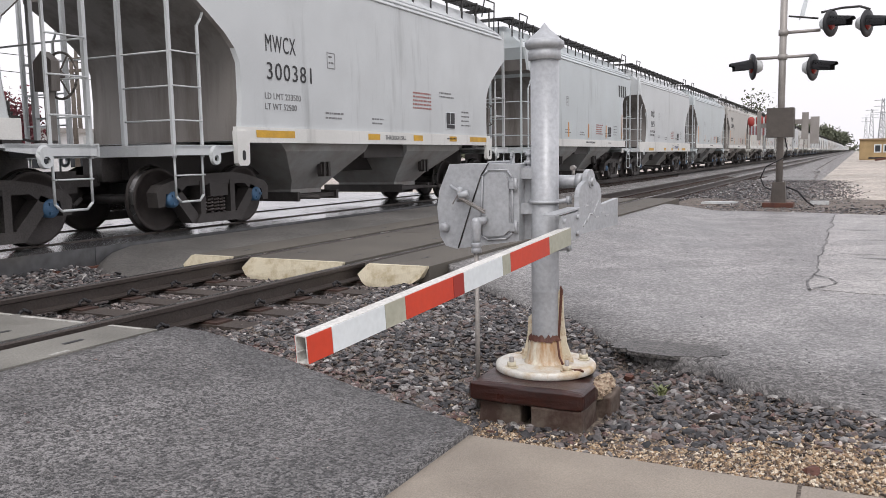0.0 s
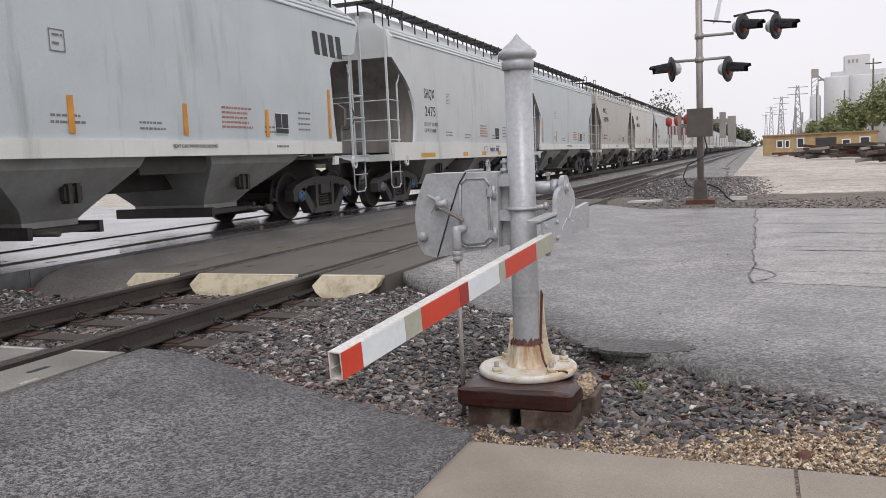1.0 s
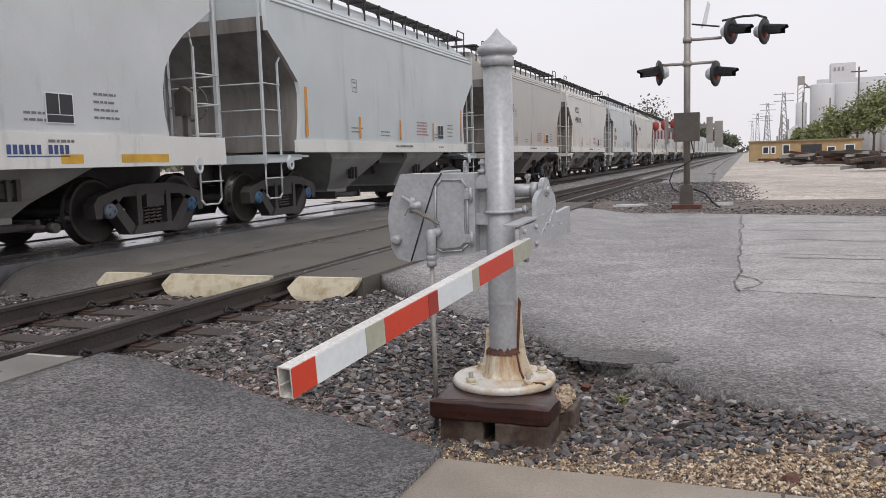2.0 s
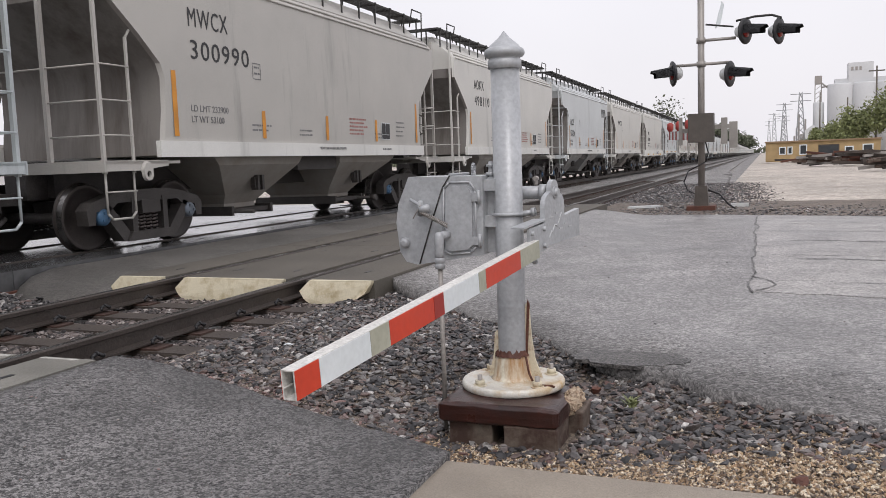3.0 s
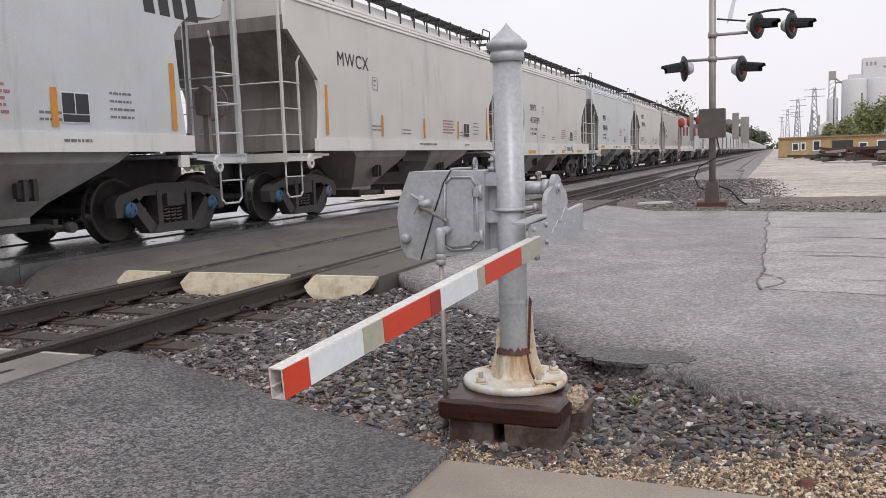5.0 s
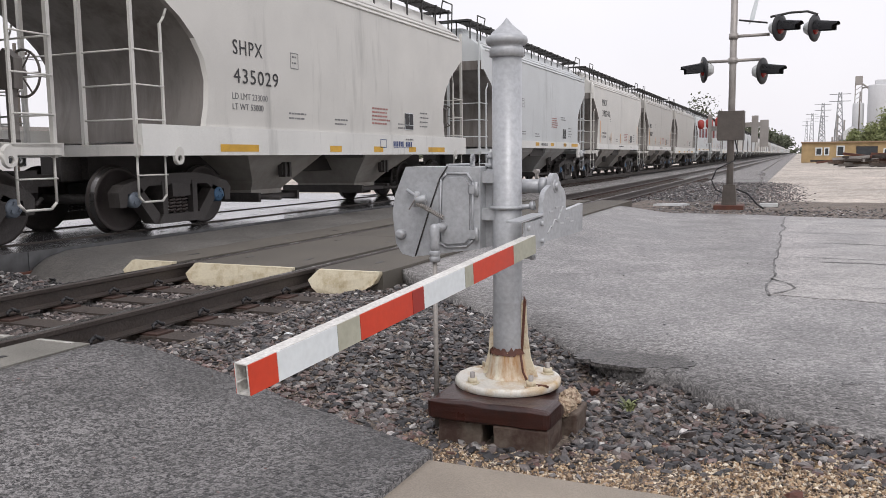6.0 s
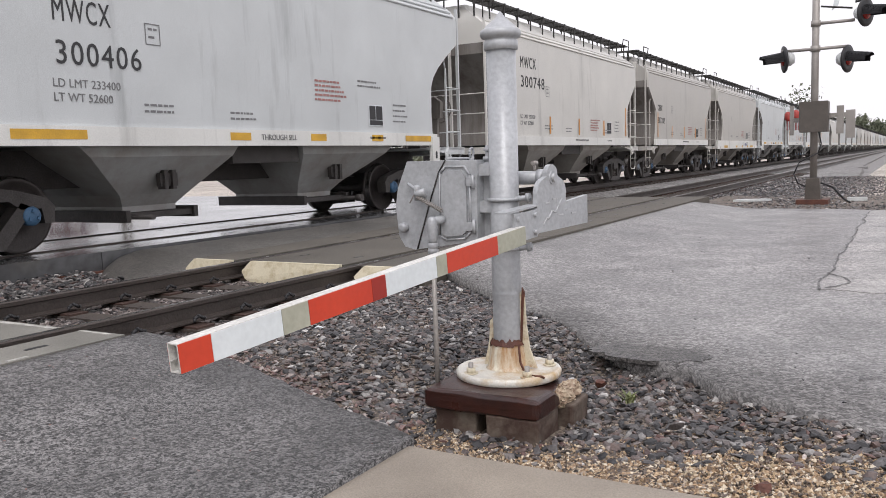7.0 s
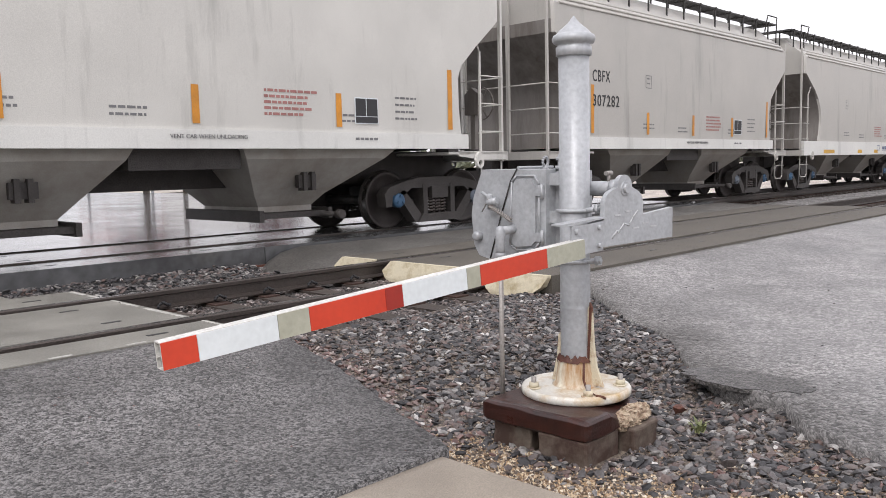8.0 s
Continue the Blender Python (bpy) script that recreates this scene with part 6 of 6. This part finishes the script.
shed = empty("storage_shed", pose(1.7, 110, -0.03))
tagged(shed, "long low tan wooden storage shed across the yard", "shed")
bm = bmesh.new()
box(bm, 0, 13.2, 0, 3, 0, 2.45)
part("wall", bm, M["yellowpaint"], shed)
bm = bmesh.new()
box(bm, -0.1, 13.3, -0.25, 3.2, 2.45, 2.62)
part("roof", bm, M["tangravel"], shed)
for x0, x1, z0, z1, c in ((1.6, 2.4, 0.9, 1.9, "white"), (2.6, 3.2, 0.9, 1.9, "white"), (4.0, 4.9, 0.8, 2.1, "white"), (6.2, 8.6, 0.2, 2.0, "tie"), (9.2, 10.2, 0.8, 1.7, "white"), (11.2, 12.4, 0.9, 1.9, "white")):
    bm = bmesh.new()
    box(bm, x0, x1, -0.06, 0.04, z0, z1)
    w = part("window", bm, M[c], shed)
    bm = bmesh.new()
    box(bm, x0 + 0.12, x1 - 0.12, -0.075, -0.055, z0 + 0.12, z1 - 0.12)
    part("pane", bm, M["glass"], w)
bm = bmesh.new()
box(bm, 0.02, 1.35, -0.05, 0.05, 0.1, 2.4)
part("board", bm, M["yellowpaint"], shed)

elev = empty("grain_elevator", pose(0, 400, 0))
tagged(elev, "tall white concrete grain elevator in the haze", "grain elevator")
for k in range(5):
    bm = bmesh.new()
    lathe(bm, [(5.3, 0), (5.3, 29.5), (5.1, 30)], 28, Matrix.Translation((33.5 + 9.2 * k, 0, 0)))
    part("silo", bm, M["elevator"], elev)
bm = bmesh.new()
box(bm, 36.3, 46, -3, 5, 29, 38.6)
box(bm, 31, 75, -2.5, 2.5, 30, 32)
bevel(bm, 0.3, 1)
part("headhouse", bm, M["elevator"], elev)
bm = bmesh.new()
for x in (37.3, 38.9, 40.5):
    box(bm, x, x + 0.9, -3.1, -2.9, 35.2, 36.8)
part("window", bm, M["galv"], elev)
bm = bmesh.new()
lathe(bm, [(2.3, 0), (2.3, 22), (2.0, 22.6)], 20, Matrix.Translation((24.8, 2, 0)))
part("silo", bm, M["elevator"], elev)
bm = bmesh.new()
for sx in (-1, 1):
    for sy in (-1, 1):
        box(bm, 24.6 + sx * 1.3 - 0.14, 24.6 + sx * 1.3 + 0.14, 2 + sy - 0.14, 2 + sy + 0.14, 22, 34)
for k in range(6):
    tube(bm, (23.3, 1, 22 + 2 * k), (25.9, 1, 24 + 2 * k), 0.12, 5)
box(bm, 23.2, 26.0, 0.8, 3.2, 30.5, 34.2)
tube(bm, (25.8, 1, 31), (36, 0, 22), 0.4, 6)
tube(bm, (25.8, 1, 29), (32, 0, 30), 0.4, 6)
part("leg_tower", bm, M["galv"], elev, "grey lattice leg tower")
bm = bmesh.new()
box(bm, 19.0, 25.5, -6, 0, 0, 10)
prism(bm, [(18.8, 10), (25.7, 10), (22.2, 12.5)], -6.2, 0.2, "xz")
part("mill", bm, M["elevator"], elev)
bm = bmesh.new()
for x in (20.2, 22.6):
    box(bm, x, x + 1.5, -6.1, -5.9, 5.2, 8.2)
part("window", bm, M["glass"], elev)
bm = bmesh.new()
for k in range(8):
    x = 14.5 + 0.9 * k
    box(bm, x, x + 0.7, -2, 0, 0, 8 + 8 * abs(noise.noise(Vector((k * 1.7, 0, 0)))) + 6 * (k in (2, 5)))
part("machinery", bm, M["galv"], elev)


def pylon(x, y, h, w):
    th = empty("lattice_tower", pose(x, y, 0))
    bm = bmesh.new()
    for sx in (-1, 1):
        for sy in (-1, 1):
            tube(bm, (sx * w, sy * w, 0), (sx * w * 0.25, sy * w * 0.25, h), 0.14, 5)
    for k in range(9):
        z0, z1 = h * k / 9, h * (k + 1) / 9
        f0, f1 = w * (1 - 0.75 * k / 9), w * (1 - 0.75 * (k + 1) / 9)
        for s in (-1, 1):
            tube(bm, (-f0, s * f0, z0), (f1, s * f1, z1), 0.09, 4)
            tube(bm, (f0, s * f0, z0), (-f1, s * f1, z1), 0.09, 4)
    part("lattice", bm, M["galvfar"], th)
    for z in (0.86, 0.97):
        bm = bmesh.new()
        tube(bm, (-w * 2.0, 0, h * z), (w * 2.0, 0, h * z), 0.12, 5)
        part("crossarm", bm, M["galvfar"], th)
    tagged(th, "pale grey lattice power tower far off", "power tower", "power towers")


for x, y, h in ((13.4, 300, 21), (10.2, 380, 22), (8.0, 520, 24), (6.5, 700, 26), (11.5, 460, 20)):
    pylon(x, y, h, 1.6)


def utility_pole(x, y, h, arm=True):
    th = empty("utility_pole", pose(x, y, 0))
    bm = bmesh.new()
    tube(bm, (0, 0, -0.1), (0, 0, h), 0.16, 8, 0.11)
    part("pole", bm, M["pole"], th)
    if arm:
        bm = bmesh.new()
        box(bm, -1.1, 1.1, -0.06, 0.06, h - 0.8, h - 0.62)
        part("crossarm", bm, M["pole"], th)
    tagged(th, "weathered wooden utility pole", "utility pole", "utility poles")


for x, y, h, a in ((15.5, 160, 10.5, False), (12.2, 180, 13, False), (17.2, 135, 13.5, True), (-41, 30.5, 7.5, True), (-46, 35, 9, True), (-44, 22, 8.5, True)):
    utility_pole(x, y, h, a)
bm = bmesh.new()
for x, y0, z in ((-41, 22, 7.2), (-41.5, 22, 6.3)):
    tube(bm, (x, -30, z + 0.5), (x, 60, z), 0.02, 4)
tagged(part("overhead_wire", bm, M["black"]), "thin black overhead wires across the street", "wire")


def tree(x, y, h, w, material, seed, label, n=2600, leaf=0.16, trunk=0.35):
    """Tapered trunk with limbs and a crown of many small leaves in uneven clumps."""
    r = np.random.default_rng(seed)
    th = empty("tree", pose(x, y, -0.05))
    bm = bmesh.new()
    tube(bm, (0, 0, 0), (0.05 * h * 0.2, 0, h * 0.5), trunk * 0.5, 8, trunk * 0.28)
    tips = []
    for k in range(16):
        a, z0 = r.uniform(0, 6.28), h * r.uniform(0.22, 0.52)
        e = Vector((math.cos(a) * w * r.uniform(0.3, 0.9), math.sin(a) * w * r.uniform(0.3, 0.9), h * r.uniform(0.45, 0.95)))
        mid = Vector((0, 0, z0)).lerp(e, 0.5) + Vector((0, 0, 0.05 * h))
        tube(bm, (0, 0, z0), mid, trunk * 0.2, 5, trunk * 0.13)
        tube(bm, mid, e, trunk * 0.13, 5, trunk * 0.04)
        tips += [e, mid.lerp(e, 0.5), mid]
    part("trunk", bm, M["bark"], th)
    c = np.array([tips[i] for i in r.integers(0, len(tips), n)])
    p = c + r.normal(0, 1, (n, 3)) * np.array([w * 0.2, w * 0.2, h * 0.07])
    p[:, 2] = np.maximum(p[:, 2], h * 0.12)
    s = r.uniform(0.5, 1.2, n) * leaf
    d1, d2 = r.normal(0, 1, (n, 3)), r.normal(0, 1, (n, 3))
    d1 /= np.linalg.norm(d1, axis=1)[:, None]
    d2 /= np.linalg.norm(d2, axis=1)[:, None]
    quad = np.stack([p - d1 * s[:, None], p + d2 * s[:, None] * 0.6, p + d1 * s[:, None], p - d2 * s[:, None] * 0.6], 1).reshape(-1, 3)
    me = bpy.data.meshes.new("crown")
    me.from_pydata(quad.tolist(), [], [(4 * i, 4 * i + 1, 4 * i + 2, 4 * i + 3) for i in range(n)])
    me.materials.append(material)
    part("crown", me, None, th)
    tagged(th, label, "tree", "trees beyond the yard")


GREEN = "spring-green leafy tree behind the yard, paled for haze"
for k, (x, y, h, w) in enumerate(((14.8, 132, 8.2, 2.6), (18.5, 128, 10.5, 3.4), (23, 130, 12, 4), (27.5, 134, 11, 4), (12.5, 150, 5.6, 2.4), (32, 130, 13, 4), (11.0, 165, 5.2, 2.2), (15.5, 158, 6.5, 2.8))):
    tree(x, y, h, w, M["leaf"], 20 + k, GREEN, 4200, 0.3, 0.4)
tree(-23, 220, 16.5, 5, M["farleaf"], 40, "sparse grey-green tree far beyond the train", 900, 0.5, 0.8)
for k, (x, y, h, w) in enumerate(((-16, 440, 14, 6), (-12, 500, 14, 6), (-20, 420, 15, 6), (-9, 560, 13, 6), (-14, 620, 15, 7), (-8, 700, 14, 7), (-26, 460, 16, 7))):
    tree(x, y, h, w, M["farleaf"], 50 + k, "dull green tree in far woods along the line", 1600, 0.9, 0.9)
for k, (x, y, h, w) in enumerate(((-40, 17.5, 7.2, 2.8), (-41, 26.5, 5.4, 1.6))):
    tree(x, y, h, w, M["redleaf"], 60 + k, "purple-leaved tree across the street", 3200, 0.14, 0.4)

house = empty("white_building", pose(-48, 30, 0))
tagged(house, "low white building across the street", "building")
bm = bmesh.new()
box(bm, -6, 4, -4.5, 5, 0, 3.2)
part("wall", bm, M["whitewall"], house)
bm = bmesh.new()
box(bm, -6.3, 4.3, -4.8, 5.3, 3.2, 3.5)
part("roof", bm, M["galv"], house)
for y in (-3, 0.2, 3.0):
    bm = bmesh.new()
    box(bm, 3.96, 4.06, y - 0.6, y + 0.6, 1.0, 2.3)
    part("window", bm, M["glass"], house)
bm = bmesh.new()
box(bm, -44.2, -43.9, 15.5, 20.5, 2.7, 3.5)
sign = tagged(part("street_sign", bm, M["redpaint"]), "long faded red sign board on posts", "sign")
for y in (16.1, 19.9):
    bm = bmesh.new()
    box(bm, -44.13, -44.02, y - 0.06, y + 0.06, 0, 2.7)
    part("post", bm, M["galvfar"], sign)
# distant line of woods
r = np.random.default_rng(99)
n = 9000
px = r.uniform(-900, 900, n)
p = np.stack([px, 1500 + r.uniform(-40, 40, n), r.uniform(0, 1, n) ** 0.7 * (9 + 4 * np.sin(px / 37) + 3 * np.sin(px / 11))], 1)
side_p = np.stack([-300 + r.uniform(-30, 30, n), r.uniform(-200, 1500, n), r.uniform(0, 1, n) ** 0.7 * 9], 1)
p = np.concatenate([p, side_p])
d1, d2 = r.normal(0, 1.6, p.shape), r.normal(0, 1.6, p.shape)
quad = np.stack([p - d1, p + d2, p + d1, p - d2], 1).reshape(-1, 3)
me = bpy.data.meshes.new("far_woods")
me.from_pydata(quad.tolist(), [], [(4 * i, 4 * i + 1, 4 * i + 2, 4 * i + 3) for i in range(len(p))])
me.materials.append(M["farleaf"])
tagged(new("far_woods", me), "low line of dull green woods on the horizon", "woods", kind="stuff")


# worn white edges on the footpath panels
for x0, x1, y in ((NEAR_R + 0.13, NEAR_R + 0.52, -0.41), (NEAR_L + 0.14, NEAR_R - 0.12, -0.41), (NEAR_L - 0.7, NEAR_L - 0.1, -0.41)):
    bm = bmesh.new()
    k = x0
    while k < x1 - 0.1:
        w = random.uniform(0.12, 0.4)
        box(bm, k, min(k + w, x1), y - random.uniform(0.015, 0.045), y, 0.16, 0.1685)
        k += w + random.uniform(0.0, 0.12)
    tagged(part("edge_marking", bm, M["linewhite"]), "worn white painted edge of the footpath crossing", "edge marking", kind="structure")
bm = bmesh.new()
k = -5.0
while k < -1.1:
    w = random.uniform(0.15, 0.4)
    box(bm, NEAR_R + 0.485, NEAR_R + 0.515, k, k + w * 0.6, 0.16, 0.1685)
    k += w + random.uniform(0.1, 0.4)
tagged(part("edge_marking", bm, M["linewhite"]), "worn white painted edge of the footpath crossing", "edge marking", kind="structure")

bm = bmesh.new()
r = random.Random(3)
for k in range(26):
    a, l = r.uniform(0, 6.28), r.uniform(0.03, 0.075)
    b = Vector((r.uniform(-0.03, 0.03), r.uniform(-0.03, 0.03), 0))
    t = b + Vector((math.cos(a) * l, math.sin(a) * l, l * 0.8))
    w = Vector((-math.sin(a), math.cos(a), 0)) * 0.008
    vs = [bm.verts.new(p) for p in (b - w * 0.4, b.lerp(t, 0.5) - w + Vector((0, 0, 0.01)), t, b.lerp(t, 0.5) + w + Vector((0, 0, 0.01)), b + w * 0.4)]
    bm.faces.new(vs)
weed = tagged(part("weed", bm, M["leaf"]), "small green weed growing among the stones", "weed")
weed.location = (0.6, 0.12, -0.04)


motions()
